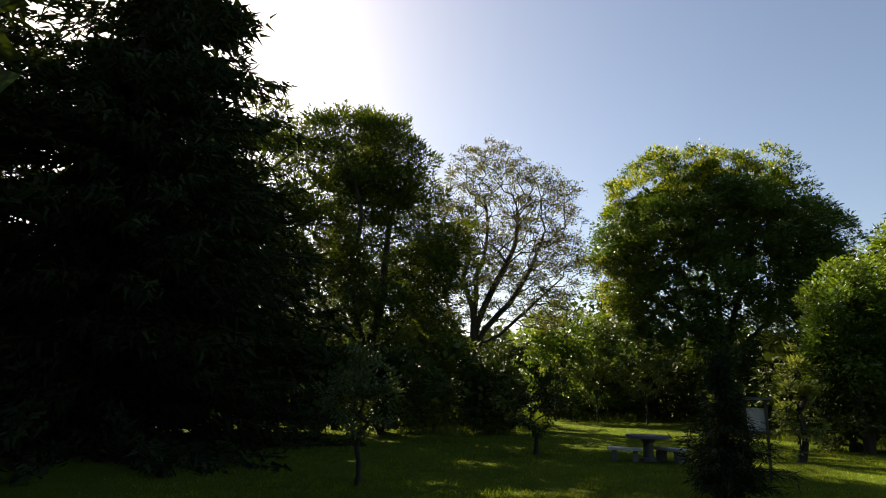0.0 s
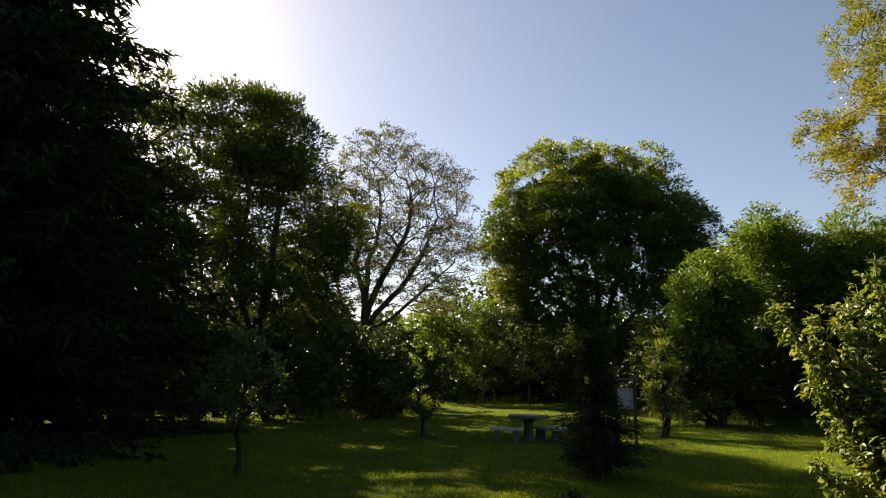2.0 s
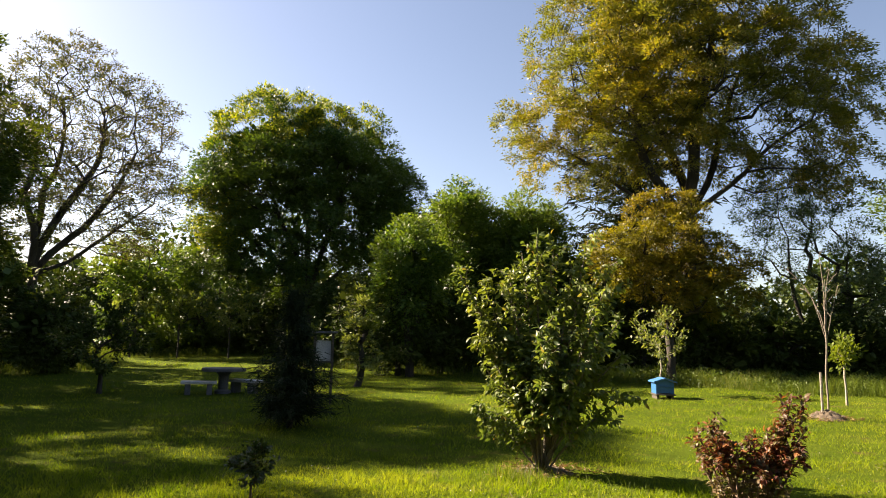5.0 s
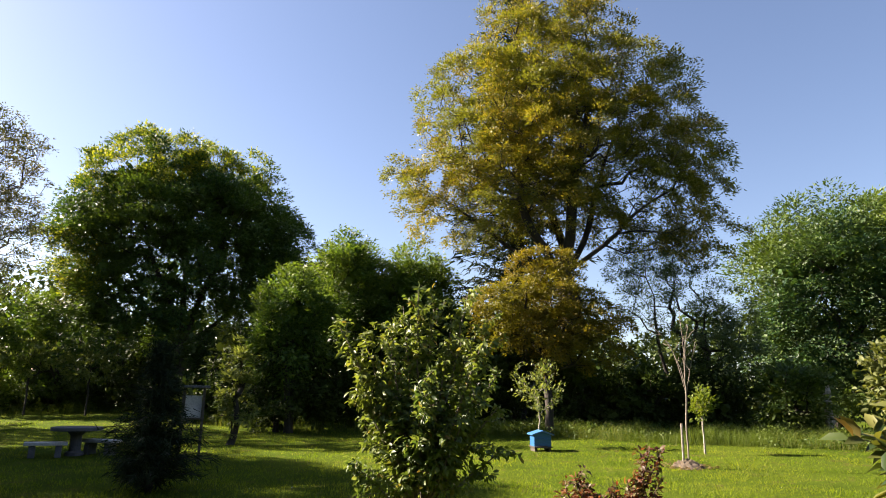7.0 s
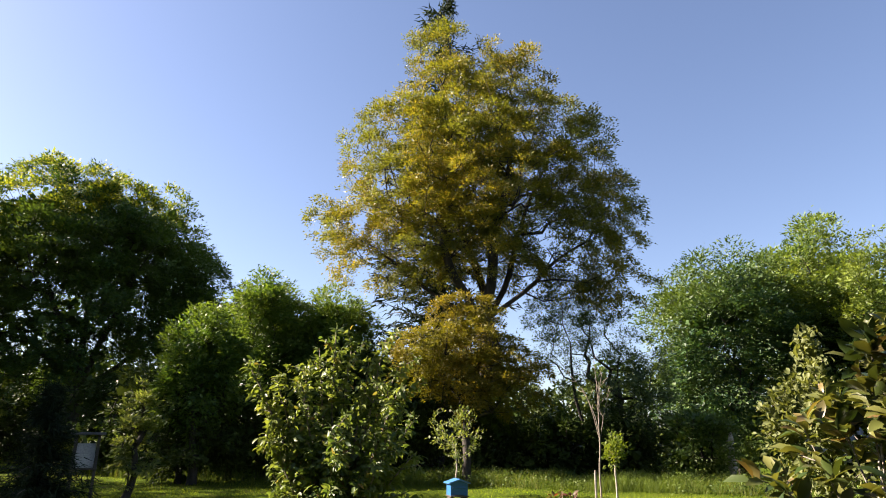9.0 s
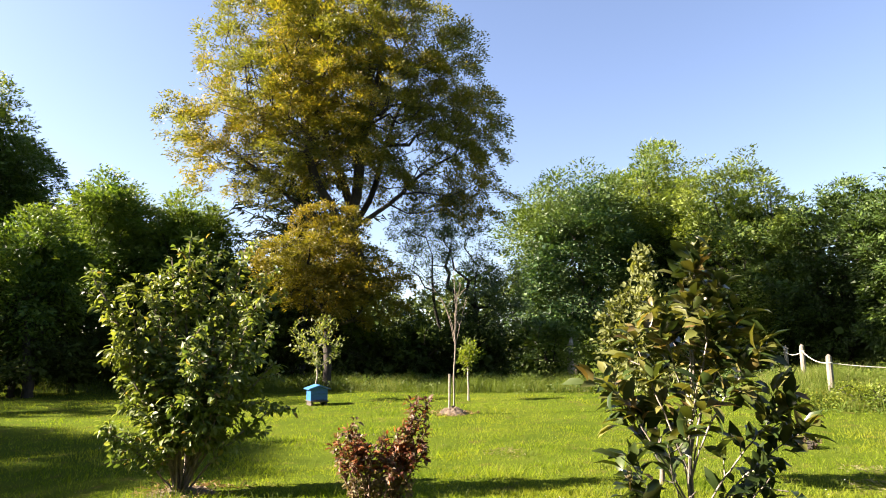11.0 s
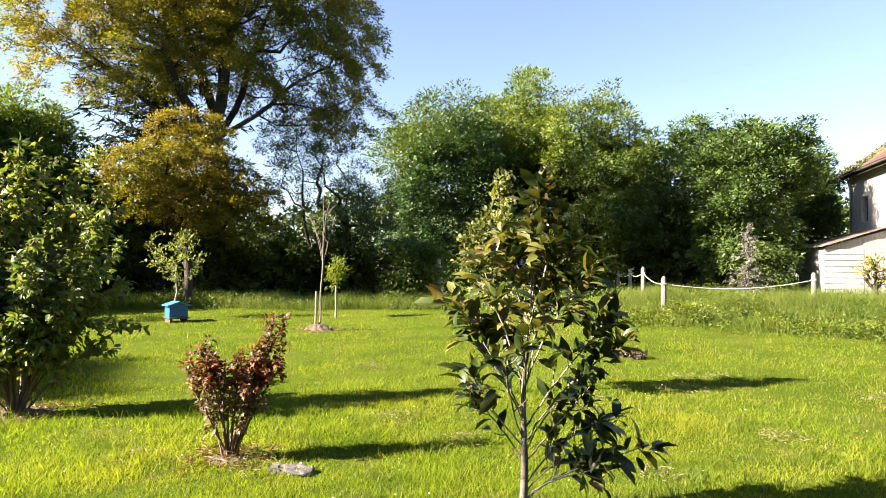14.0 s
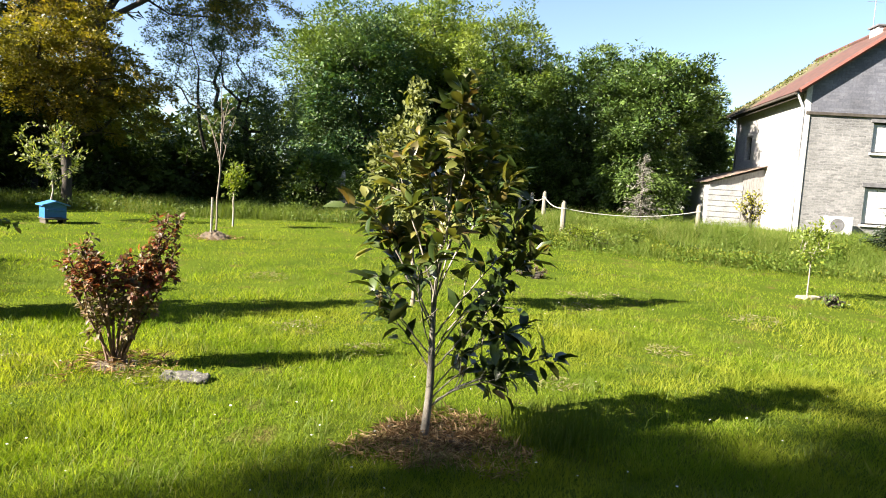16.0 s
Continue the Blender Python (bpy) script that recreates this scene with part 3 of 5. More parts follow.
def wands(name, x, y, seed, tips, thick, bark, sets, label, category, fork=0.0, bare=0.35, gap=0.11, shoot=0.3, turn=0, upright=0.55, step=0.07, least=0.0025, along=0.0, droop=0.5, wide=0.46, flat=0.4, foot=0.06):
    """A shrub of many rods that fan out from one foot to their tips, each with short side shoots and leaves set along them."""
    rng = np.random.default_rng(seed)
    top = thing(name, x, y, ht(x, y) - 0.01, label, category, turn=turn)
    nodes, parent, ends, sites, ways, spans = [], [], [], [], [], []
    root = -1
    for k in range(int(fork / step) + 1 if fork else 0):
        nodes.append(np.array([0.012 * math.sin(5 * k * step) + 0.03 * k * step, 0.01 * math.sin(3 * k * step), k * step]))
        parent.append(root)
        root = len(nodes) - 1

    def run(a, mid, b, last, leafy):
        n = max(2, int(np.linalg.norm(b - a) / step))
        for i in range(0 if last < 0 else 1, n + 1):
            t = i / n
            q = (1 - t) ** 2 * a + 2 * t * (1 - t) * mid + t * t * b + (rng.normal(size=3) * 0.05 * step if 0 < i < n else 0)
            nodes.append(q)
            parent.append(last)
            last = len(nodes) - 1
            if t >= leafy and i:
                sites.append(q)
                ways.append(unit(q - nodes[parent[last]] if parent[last] >= 0 else np.array([0, 0, 1.0])))
        ends.append(last)
        return n

    for tip_at in tips:
        b = np.array(tip_at, float)
        flat_way = unit(np.array([b[0], b[1], 0]) + 1e-6)
        if root >= 0:
            root = int(min(fork, max(0.24, b[2] * 0.62 - 0.3 * math.hypot(b[0], b[1]))) / step)
        a = nodes[root].copy() if root >= 0 else flat_way * foot * rng.random()
        mid = a + (b - a) * np.array([0.28, 0.28, upright]) + rng.normal(size=3) * 0.04
        first = len(nodes)
        n = run(a, mid, b, root, max(bare, along))
        spots = np.arange(first + int(n * bare), len(nodes), max(1, round(gap / step)))
        for j in spots:
            p, q = nodes[j], nodes[max(parent[j], 0)]
            d = unit(p - q)
            side = unit(np.cross(d, rng.normal(size=3)))
            long = shoot * rng.uniform(0.4, 1.2) * (1.15 - 0.55 * (j - first) / max(1, n))
            e = p + (d * 0.62 + side * 0.78) * long + np.array([0, 0, 0.05 * long])
            run(p, p + (d * 0.3 + side * 0.6) * long * 0.6, e, j, 0.3 if not along else 0.55)
        spans.append((root, first, len(nodes)))
    nodes, parent, ends, sites, ways = np.array(nodes), np.array(parent), np.array(ends), np.array(sites), np.array(ways)
    load = thickness(nodes, parent, ends, thick, 0.5, least)
    if fork:
        n = spans[0][1]
        hang(new("trunk", limbs(nodes[:n], parent[:n], load[:n], bark, "trunk")), top)
    for root, lo, hi in spans:
        keep = np.arange(lo, hi) if root < 0 else np.concatenate([[root], np.arange(lo, hi)])
        line = np.where(parent[keep] >= lo, parent[keep] - lo + len(keep) - (hi - lo), 0)
        line[0] = -1
        hang(new("stem", limbs(nodes[keep], line, load[keep], bark, "stem")), top)
    for part_name, mat, number, size, rule, words in sets:
        ok = np.nonzero(rule(sites))[0] if rule else np.arange(len(sites))
        j = rng.choice(ok, size=number)
        side = unit(np.cross(ways[j], rng.normal(size=(number, 3))))
        at = sites[j] + side * 0.012 + rng.normal(size=(number, 3)) * step * 0.3
        crown = hang(new(part_name, leaves(rng, at, ways[j] * 0.55 + side * 0.8, size, mat, part_name, wide, flat, True, droop)), top)
        if words:
            tagged(crown, words)
    return top


def conifer(name, x, y, seed, tall, wide, whorls, per, needles, size, leaf, label, bark=None, bare=0.08, trunk_r=0.3, droop=0.35, ragged=0.25, power=0.9, category="spruce", spray=0.16, sunk=0.05, wide_leaf=0.22):
    """A conifer: straight tapered trunk, whorls of drooping boughs, and needle sprays along them."""
    rng = np.random.default_rng(seed)
    top = thing(name, x, y, ht(x, y) - sunk, label, category)
    nodes, parent, ends, bough = [np.array([0, 0, 0.0])], [-1], [], []
    for k in range(1, whorls * 2 + 1):
        nodes.append(np.array([rng.normal() * 0.01 * tall * 0.3, rng.normal() * 0.01 * tall * 0.3, tall * k / (whorls * 2)]))
        parent.append(len(nodes) - 2)
    trunk = len(nodes)
    ends.append(trunk - 1)
    for w in range(trunk):
        f = nodes[w][2] / tall
        if f < bare or f > 0.99:
            continue
        reach = wide * (1 - f) ** power + wide * 0.04
        for b in range(per if f < 0.45 else max(3, int(per * 0.55))):
            a = rng.uniform(0, 2 * math.pi)
            long = reach * rng.uniform(1 - 2 * ragged, 1 + ragged * 0.6)
            last, steps = w, max(3, int(long / 0.5))
            for i in range(1, steps + 1):
                t = i / steps
                z = nodes[w][2] - droop * long * t + 0.35 * droop * long * t ** 3 + rng.normal() * 0.04
                nodes.append(np.array([nodes[w][0] + math.cos(a) * long * t, nodes[w][1] + math.sin(a) * long * t, max(z, 0.12)]))
                parent.append(last)
                last = len(nodes) - 1
                bough.append(last)
            ends.append(last)
    nodes, parent, ends, bough = np.array(nodes), np.array(parent), np.array(ends), np.array(bough)
    r = thickness(nodes, parent, ends, trunk_r, 0.5)
    stem = np.arange(trunk)
    r[stem] = trunk_r * (1 - stem / trunk) ** 0.8 + 0.015
    hang(new("trunk", limbs(nodes, parent, r, bark or BARK)), top)
    pick = rng.choice(bough, size=needles)
    t = rng.random(needles)[:, None]
    a, b = nodes[parent[pick]], nodes[pick]
    at = a * (1 - t) + b * t + rng.normal(size=(needles, 3)) * spray * np.array([1, 1, 0.6])
    way = unit(b - a) + unit(rng.normal(size=(needles, 3))) * 0.8
    hang(new("crown", leaves(rng, at, way, size, leaf, wide=wide_leaf, droop=0.45, flat=0.3, simple=True)), top)
    return top


def blades(rng, x, y, tall, width, material, name, sway=0.35, bent=True):
    """Blades of grass on the ground at x, y: a bent strip with a point each, or a straight short one."""
    n = len(x)
    base = np.stack([x, y, height(x, y) - 0.01], 1)
    a = rng.uniform(0, 2 * np.pi, n)
    side = np.stack([np.cos(a), np.sin(a), 0 * a], 1) * (width * rng.uniform(0.7, 1.3, n))[:, None] * 0.5
    b = rng.uniform(0, 2 * np.pi, n)
    bend = np.stack([np.cos(b), np.sin(b), 0 * b], 1) * (tall * sway * rng.uniform(0.2, 1.3, n))[:, None]
    up = np.stack([0 * a, 0 * a, tall], 1)
    if not bent:
        v = np.stack([base - side, base + side, base + up * 0.95 + bend], 1)
        return array_mesh(name, v.reshape(-1, 3), np.arange(3 * n).reshape(-1, 3), material)
    mid = base + up * 0.6 + bend * 0.3
    v = np.stack([base - side, base + side, mid - side * 0.75, mid + side * 0.75, base + up * 0.92 + bend], 1)
    f = np.array([[0, 1, 3], [0, 3, 2], [2, 3, 4]])
    return array_mesh(name, v.reshape(-1, 3), (f[None] + (np.arange(n) * 5)[:, None, None]).reshape(-1, 3), material)


# ---- ground ----
def out(bearing, far):
    """A place by its bearing from the lawn's near end (degrees clockwise from +y) and its distance."""
    return far * math.sin(radians(bearing)), far * math.cos(radians(bearing))


def build_ground():
    rings = [0, 1.5, 3, 4, 5, 6, 7, 8, 9, 10, 11, 12, 13, 14, 15, 16, 17, 18, 19, 20, 21, 22, 23, 24, 25, 26, 28, 30, 33, 37, 42, 50, 65, 90, 140, 250, 500, 1200, 3000]
    n = 160
    ang = 2 * np.pi * np.arange(n) / n
    r = np.array(rings[1:], float)
    x, y = (r[:, None] * np.sin(ang)).ravel(), (r[:, None] * np.cos(ang)).ravel()
    v = np.concatenate([[[0, 0, ht(0, 0)]], np.stack([x, y, height(x, y)], 1)])
    j = np.arange(n)
    fan = np.stack([0 * j, 1 + (j + 1) % n, 1 + j], 1)
    quads = np.concatenate([np.stack([1 + k * n + j, 1 + k * n + (j + 1) % n, 1 + (k + 1) * n + (j + 1) % n, 1 + (k + 1) * n + j], 1) for k in range(len(r) - 1)])
    return tagged(new("ground", array_mesh("ground", v, [fan, quads], LAWN, True)), "mown garden lawn with dry patches and a low bank", "lawn", kind="structure")


build_ground()

# ---- large trees ----
def fan(fork, limbs_to, foot=0.0):
    """A trunk up to its fork and the main limbs that spread from it, by a middle place and an end each."""
    lines = [[(foot, 0, 0), ((foot + fork[0]) / 2, 0, fork[2] / 2), fork]]
    for a, b, c, d, e, f in limbs_to:
        lines.append([fork, (a, b, c), (d, e, f)])
    return lines




# Where the maple gets its sunlit leaf colour: top and lower left.
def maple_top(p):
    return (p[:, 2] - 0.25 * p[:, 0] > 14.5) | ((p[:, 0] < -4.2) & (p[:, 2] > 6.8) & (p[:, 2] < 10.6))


x, y = out(22, 42.5)
tree("maple_tree", x, y, 11, 5.0, [(-1.25, 0, 13.4, 5.4, 5, 5.0), (2.6, 0, 13.2, 4.4, 5, 4.4), (5.6, 0, 10.6, 2.8, 3.2, 2.8), (-5.6, 0, 11.6, 2.6, 3, 2.8), (5.25, 0, 12.2, 2.62, 3.75, 2.75), (-4.3, 0, 10.8, 3.5, 3.75, 4.0), (-2.5, 0, 7.88, 4, 3.75, 3.25), (1, 0, 9.5, 4.75, 4.38, 3.5), (-4.5, 0, 5.25, 2.75, 3, 2.25), (-5.2, 0, 7.6, 2.9, 3, 2.8), (4.6, 0, 7.6, 2.6, 3, 2.6), (3.75, 0, 7.5, 2.75, 3.12, 2.25), (0, 0, 5.5, 4.25, 3.5, 2.25)],
     1400, 0.42, BARK, LEAF_MAPLE, 150000, 0.19, 0.32, "broad round maple with dense dark green leaves, top coloured sunlit yellow", turn=-22, step=0.85, plate=0.6, flat=0.55, core=(2600, 0.5), sunk=0.33, extra=[("sunny_leaves", LEAF_SUNNY, 30000, 0.17, maple_top, "leaves coloured yellow-green for sun on the crown's top")],
     stems=fan((0.5, 0, 4.2), ((-3.75, 0.75, 8.12, -5, 0.625, 11.2), (-1.75, -1, 9.38, -2.75, -0.75, 14.4), (0.25, 1.25, 10, 0, 1, 15), (2, -0.75, 9.38, 3, -0.5, 14.4), (3.25, 0.5, 7.5, 5.25, 0.25, 12))))
x, y = out(3.5, 38)
tree("oak_tree", x, y, 12, 4.6, [(-0.6, 0, 13.6, 3.4, 3.3, 4.1), (2.9, 0, 12.6, 2.6, 3, 3.4), (-2.6, 0, 10.5, 2.5, 3, 3), (-3.4, 0, 12.2, 1.8, 2, 2.4), (3.6, 0, 9.3, 2.3, 3, 2.6), (0.5, 0, 9, 3.7, 3, 3), (-2.5, 0, 7.2, 2.2, 2.5, 1.6), (2.6, 0, 6.8, 2.2, 2.5, 1.4)],
     1500, 0.4, BARK, LEAF_YOUNG, 52000, 0.13, 0.26, "open-crowned oak with sparse young leaves and bare dark limbs", turn=-3.5, hollow=0.4, power=0.54, sunk=0.28, least=0.014, plate=0.3, flat=0.4,
     stems=fan((-1.4, 0, 4.4), ((-2.9, 0.4, 7.0, -3.8, 0.4, 9.8), (-2.0, -0.5, 8.5, -2.4, -0.6, 13.0), (-1.2, 0.6, 9.0, -0.8, 0.5, 14.0), (-0.2, -0.4, 8.0, 1.2, -0.4, 13.0), (0.8, 0.5, 7.2, 2.9, 0.5, 11.6), (1.2, 0, 6.2, 4.0, -0.2, 8.8)), -1.4))
x, y = out(-8, 30)
tree("ash_tree", x, y, 13, 3.5, [(-1.2, 1, 12.4, 3.5, 4.6, 3.8), (0.3, 1.5, 12.2, 2.7, 4.8, 3.2), (2.9, 1, 8.6, 2.8, 4, 2.9), (-2.6, 0, 8, 3.2, 3, 3), (0, 0, 5.6, 4.2, 3, 2.8), (2.4, 0, 4.4, 2.6, 2.5, 2), (-3.2, 0, 4.2, 2.6, 2.5, 2)],
     800, 0.32, BARK, LEAF_ASH, 96000, 0.18, 0.34, "tall dark leafy tree against the light", turn=8, gaps=0.03, plate=0.62, flat=0.55, core=(450, 0.4),
     stems=fan((0, 0, 3.4), ((-2.4, 0.4, 6.0, -3.4, 0.4, 9.0), (-1.0, -0.6, 7.5, -1.6, -0.4, 12.5), (0.6, 0.6, 7.5, 1.4, 0.5, 12.5), (1.8, -0.3, 6.0, 3.6, -0.2, 8.8))))
x, y = out(55, 28)
tree("golden_oak_tree", x, y, 14, 7.0, [(-1.9, 0, 19.8, 1.8, 2.0, 2.9), (1.2, 0, 18.0, 2.8, 3, 2.8), (-0.3, 0, 16.5, 4.0, 4, 3.0), (-3.0, 0, 14.4, 3.6, 4, 3.2), (3.2, 0, 14.2, 3.6, 4, 3.4), (0, 0, 13, 5, 5, 3.2), (0, 0, 10.2, 4.2, 3.5, 2.0), (-5.4, 0, 11.0, 2.6, 3.2, 1.9), (5.2, 0, 11.4, 2.6, 3.2, 2.6), (4.9, 0, 8.6, 2.9, 3, 1.7), (-4.2, 0, 9.2, 3.0, 3, 1.3)],
     1700, 0.46, BARK, LEAF_OAK, 250000, 0.118, 0.24, "huge old oak with golden young leaves", turn=-55, power=0.58, hollow=0.42, least=0.011, plate=0.42, flat=0.5,
     stems=fan((0.2, 0, 6.6), ((-2.8, 0.5, 8.6, -5.4, 0.4, 10.6), (-1.6, -0.6, 10.0, -3.0, -0.4, 15.0), (-0.6, 0.7, 10.5, -1.6, 0.4, 17.5), (0.7, -0.5, 10.5, 1.2, -0.3, 17.0), (1.6, 0.6, 9.6, 3.4, 0.5, 14.5), (2.6, -0.2, 8.4, 6.0, -0.2, 10.8))))
x, y = out(54, 24.5)
tree("rusty_oak_tree", x, y, 15, 2.2, [(0, 0, 5.6, 1.8, 1.6, 1.8), (-1.7, 0, 4.5, 1.6, 1.5, 1.4), (1.5, 0, 4.0, 1.7, 1.5, 1.5), (0, 0, 3.6, 1.6, 1.4, 1.2)],
     420, 0.15, BARK, LEAF_RUST, 44000, 0.108, 0.15, "smaller oak with rusty brown young leaves", turn=-54, step=0.4, plate=0.3, flat=0.45)
x, y = out(51.6, 33)
conifer("fir_tree", x, y, 16, 27.8, 4.2, 34, 6, 15000, 0.42, NEEDLE_BLUE, "tall fir whose dark tip shows over the oak", category="fir", trunk_r=0.35, droop=-0.25, power=0.5, ragged=0.35)
x, y = out(-29.5, 21.5)
conifer("spruce_tree", x, y, 17, 27, 7.4, 46, 12, 106000, 0.38, NEEDLE, "tall black-green spruce with drooping boughs", trunk_r=0.36, droop=0.34, power=0.88, ragged=0.22, spray=0.14, bare=0.02, wide_leaf=0.26)
# Hidden spruce, added to close the sun gaps in the taller one's shadow.
x, y = out(-26.5, 25)
conifer("spruce_tree", x, y, 19, 22, 4.6, 34, 9, 24000, 0.55, NEEDLE, "black-green spruce hidden behind a taller one, added to thicken its shadow", trunk_r=0.3, droop=0.25, power=0.5, ragged=0.12, spray=0.2, bare=0.1, wide_leaf=0.36)
x, y = out(-43, 24)
conifer("spruce_tree", x, y, 18, 26, 5.6, 42, 8, 22000, 0.55, NEEDLE, "tall black-green spruce with drooping boughs", trunk_r=0.34, droop=0.28, power=0.7, ragged=0.2, spray=0.2, bare=0.02, wide_leaf=0.32)


def far_woods():
    """A belt of distant woodland round the garden."""
    rng = np.random.default_rng(77)
    n = 90000
    # The share past 130 degrees is unseen, added to cut sky light.
    b = np.radians(np.where(rng.random(n) < 0.85, rng.uniform(-50, 130, n), rng.uniform(130, 310, n)))
    d = rng.uniform(58, 74, n)
    top = np.array([9.0 + 3.2 * noise.noise(Vector((a * 7, 0, 4))) + 2.0 * noise.noise(Vector((a * 22, 2, 4))) + 1.2 * noise.noise(Vector((a * 60, 5, 4))) for a in b])
    at = np.stack([d * np.sin(b), d * np.cos(b), top * rng.random(n) ** 0.8], 1)
    tagged(new("far_woods", leaves(rng, at, rng.normal(size=(n, 3)), 0.5, LEAF_DARK, "far_woods", wide=0.95, simple=True)), "dark belt of distant woodland beyond the garden", "woods", kind="stuff")


far_woods()


def sky_screen():
    """Unseen leaf screen that closes the garden behind the walk and cuts sky light."""
    rng = np.random.default_rng(79)
    n = 13000
    a = rng.uniform(132, 320, n)
    b, d = np.radians(a), rng.uniform(14, 20, n)
    top = np.array([12.5 + 2.5 * noise.noise(Vector((q * 0.09, 0, 6))) for q in a])
    x, y = d * np.sin(b), d * np.cos(b)
    at = np.stack([x, y, top * rng.random(n)], 1)
    tagged(new("sky_screen_leaves", leaves(rng, at, rng.normal(size=(n, 3)), 0.9, LEAF_DARK, "sky_screen_leaves", wide=0.9, simple=True)), "unseen dark leaves added behind the lawn to hold back sky light", "woods", kind="stuff")


sky_screen()


def scrub():
    """Low dark scrub that closes the foot of the hedge."""
    rng = np.random.default_rng(78)
    n = 26000
    a = rng.uniform(-30, 72, n)
    b, d = np.radians(a), rng.uniform(33.5, 39, n) + np.where((a > 3) & (a < 21), 13.0, 0.0)
    top = np.array([1.9 + 0.9 * noise.noise(Vector((q * 0.35, 0, 8))) for q in a])
    x, y = d * np.sin(b), d * np.cos(b)
    at = np.stack([x, y, height(x, y) + top * rng.random(n)], 1)
    tagged(new("hedge_scrub", leaves(rng, at, rng.normal(size=(n, 3)), 0.32, LEAF_DARK, "hedge_scrub", wide=0.8, simple=True)), "low dark scrub along the hedge's foot", "scrub", kind="stuff")


scrub()


def bush(name, bearing, far, tall, half, leaf, seed, number, size=0.17, label="", spread=0.26, category="bush", gaps=0.0, low=0.5, **k):
    """A leafy bush or small tree that is green nearly to the ground."""
    rng = np.random.default_rng(seed + 900)
    x, y = out(bearing, far)
    lobes = [(0, 0, tall * 0.62, half * 0.75, half * 0.75, tall * 0.36)]
    for n in range(6):
        a, q = rng.uniform(0, 2 * math.pi), rng.uniform(0.3, 0.8)
        lobes.append((math.cos(a) * half * 0.55, math.sin(a) * half * 0.55, tall * q, half * rng.uniform(0.35, 0.55), half * rng.uniform(0.35, 0.55), min(tall * 0.2, tall * (1 - q) * 0.9)))
    if low < 0.4:
        lobes.append((0, 0, tall * 0.22, half * 0.8, half * 0.8, tall * 0.2))
    stems = [[(0, 0, 0), (rng.normal() * 0.1 * half, rng.normal() * 0.1 * half, tall * 0.2), (rng.normal() * 0.25 * half, rng.normal() * 0.25 * half, tall * 0.42)] for n in range(3)]
    if low > 0.6:
        lobes = [l for l in lobes if l[2] > tall * 0.5]
    k = {"plate": min(0.46, half * 0.2), "flat": 0.5, "core": (int(230 * half), min(0.36, 0.16 * half)), **k} if far > 17 and tall > 2 else k
    return tree(name, x, y, seed, tall * 0.3, lobes, max(60, int(number / 80)), 0.05 + 0.012 * tall, BARK, leaf, number, size, spread, label, category, stems=stems, gaps=gaps, step=max(0.25, tall / 14), turn=-bearing, **k)


# understory and hedge round the lawn; LEAF_DARK bushes hold their shade in the colour
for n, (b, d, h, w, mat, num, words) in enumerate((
    (-33, 27, 6.5, 3.2, LEAF_DARK, 7000, "bush coloured dark for the shade of the spruces"),
    (-25, 27, 6.0, 3.0, LEAF_DARK, 7000, "bush coloured dark for the shade of the spruces"),
    (-17, 27, 5.5, 2.6, LEAF_DARK, 7000, "bush coloured dark for deep shade"),
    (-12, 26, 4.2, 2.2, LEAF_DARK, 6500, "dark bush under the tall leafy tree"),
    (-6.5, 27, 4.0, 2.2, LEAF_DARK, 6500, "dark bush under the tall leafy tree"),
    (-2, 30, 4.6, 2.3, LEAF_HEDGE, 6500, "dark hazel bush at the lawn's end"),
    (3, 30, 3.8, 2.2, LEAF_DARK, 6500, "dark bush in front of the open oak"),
    (9.4, 46, 8.4, 4.0, LEAF_HAZEL, 18000, "bush with leaves coloured sunlit yellow-green"),
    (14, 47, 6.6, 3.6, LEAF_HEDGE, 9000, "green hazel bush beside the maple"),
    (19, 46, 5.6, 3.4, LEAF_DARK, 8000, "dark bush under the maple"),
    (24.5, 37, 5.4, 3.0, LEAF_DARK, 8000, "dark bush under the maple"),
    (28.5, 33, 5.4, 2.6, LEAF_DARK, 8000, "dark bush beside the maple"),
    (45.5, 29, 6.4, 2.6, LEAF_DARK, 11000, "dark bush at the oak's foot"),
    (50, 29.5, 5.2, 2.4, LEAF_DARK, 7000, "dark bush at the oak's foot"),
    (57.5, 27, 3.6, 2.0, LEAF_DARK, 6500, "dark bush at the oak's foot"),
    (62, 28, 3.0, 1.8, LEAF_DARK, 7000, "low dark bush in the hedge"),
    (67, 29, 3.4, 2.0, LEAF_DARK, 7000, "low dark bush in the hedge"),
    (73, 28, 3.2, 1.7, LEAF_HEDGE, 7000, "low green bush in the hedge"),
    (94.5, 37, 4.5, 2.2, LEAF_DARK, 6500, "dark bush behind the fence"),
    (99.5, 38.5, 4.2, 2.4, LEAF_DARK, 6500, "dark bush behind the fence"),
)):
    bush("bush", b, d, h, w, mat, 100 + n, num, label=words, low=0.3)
# Added tree that blocks the sun between spruce and ash over the lawn.
bush("shade_tree", -17.6, 29, 15.2, 4.1, LEAF_ASH, 135, 34000, 0.22, label="dark leafy tree added between the spruce and the taller one for shade", category="tree", low=0.3, core=(150, 0.4))
bush("hazel_tree", 31.6, 27, 7.2, 2.1, LEAF_HAZEL, 130, 24000, 0.155, label="rounded hazel coloured sunlit green, above leaves that stand for its shade", category="tree", low=0.7)
bush("hazel_tree", 36.8, 30, 9.3, 2.7, LEAF_HAZEL, 131, 36000, 0.155, label="rounded hazel coloured sunlit green, above leaves that stand for its shade", category="tree", low=0.7)
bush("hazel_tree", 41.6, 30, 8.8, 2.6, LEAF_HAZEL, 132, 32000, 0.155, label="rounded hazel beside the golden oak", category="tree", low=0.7)
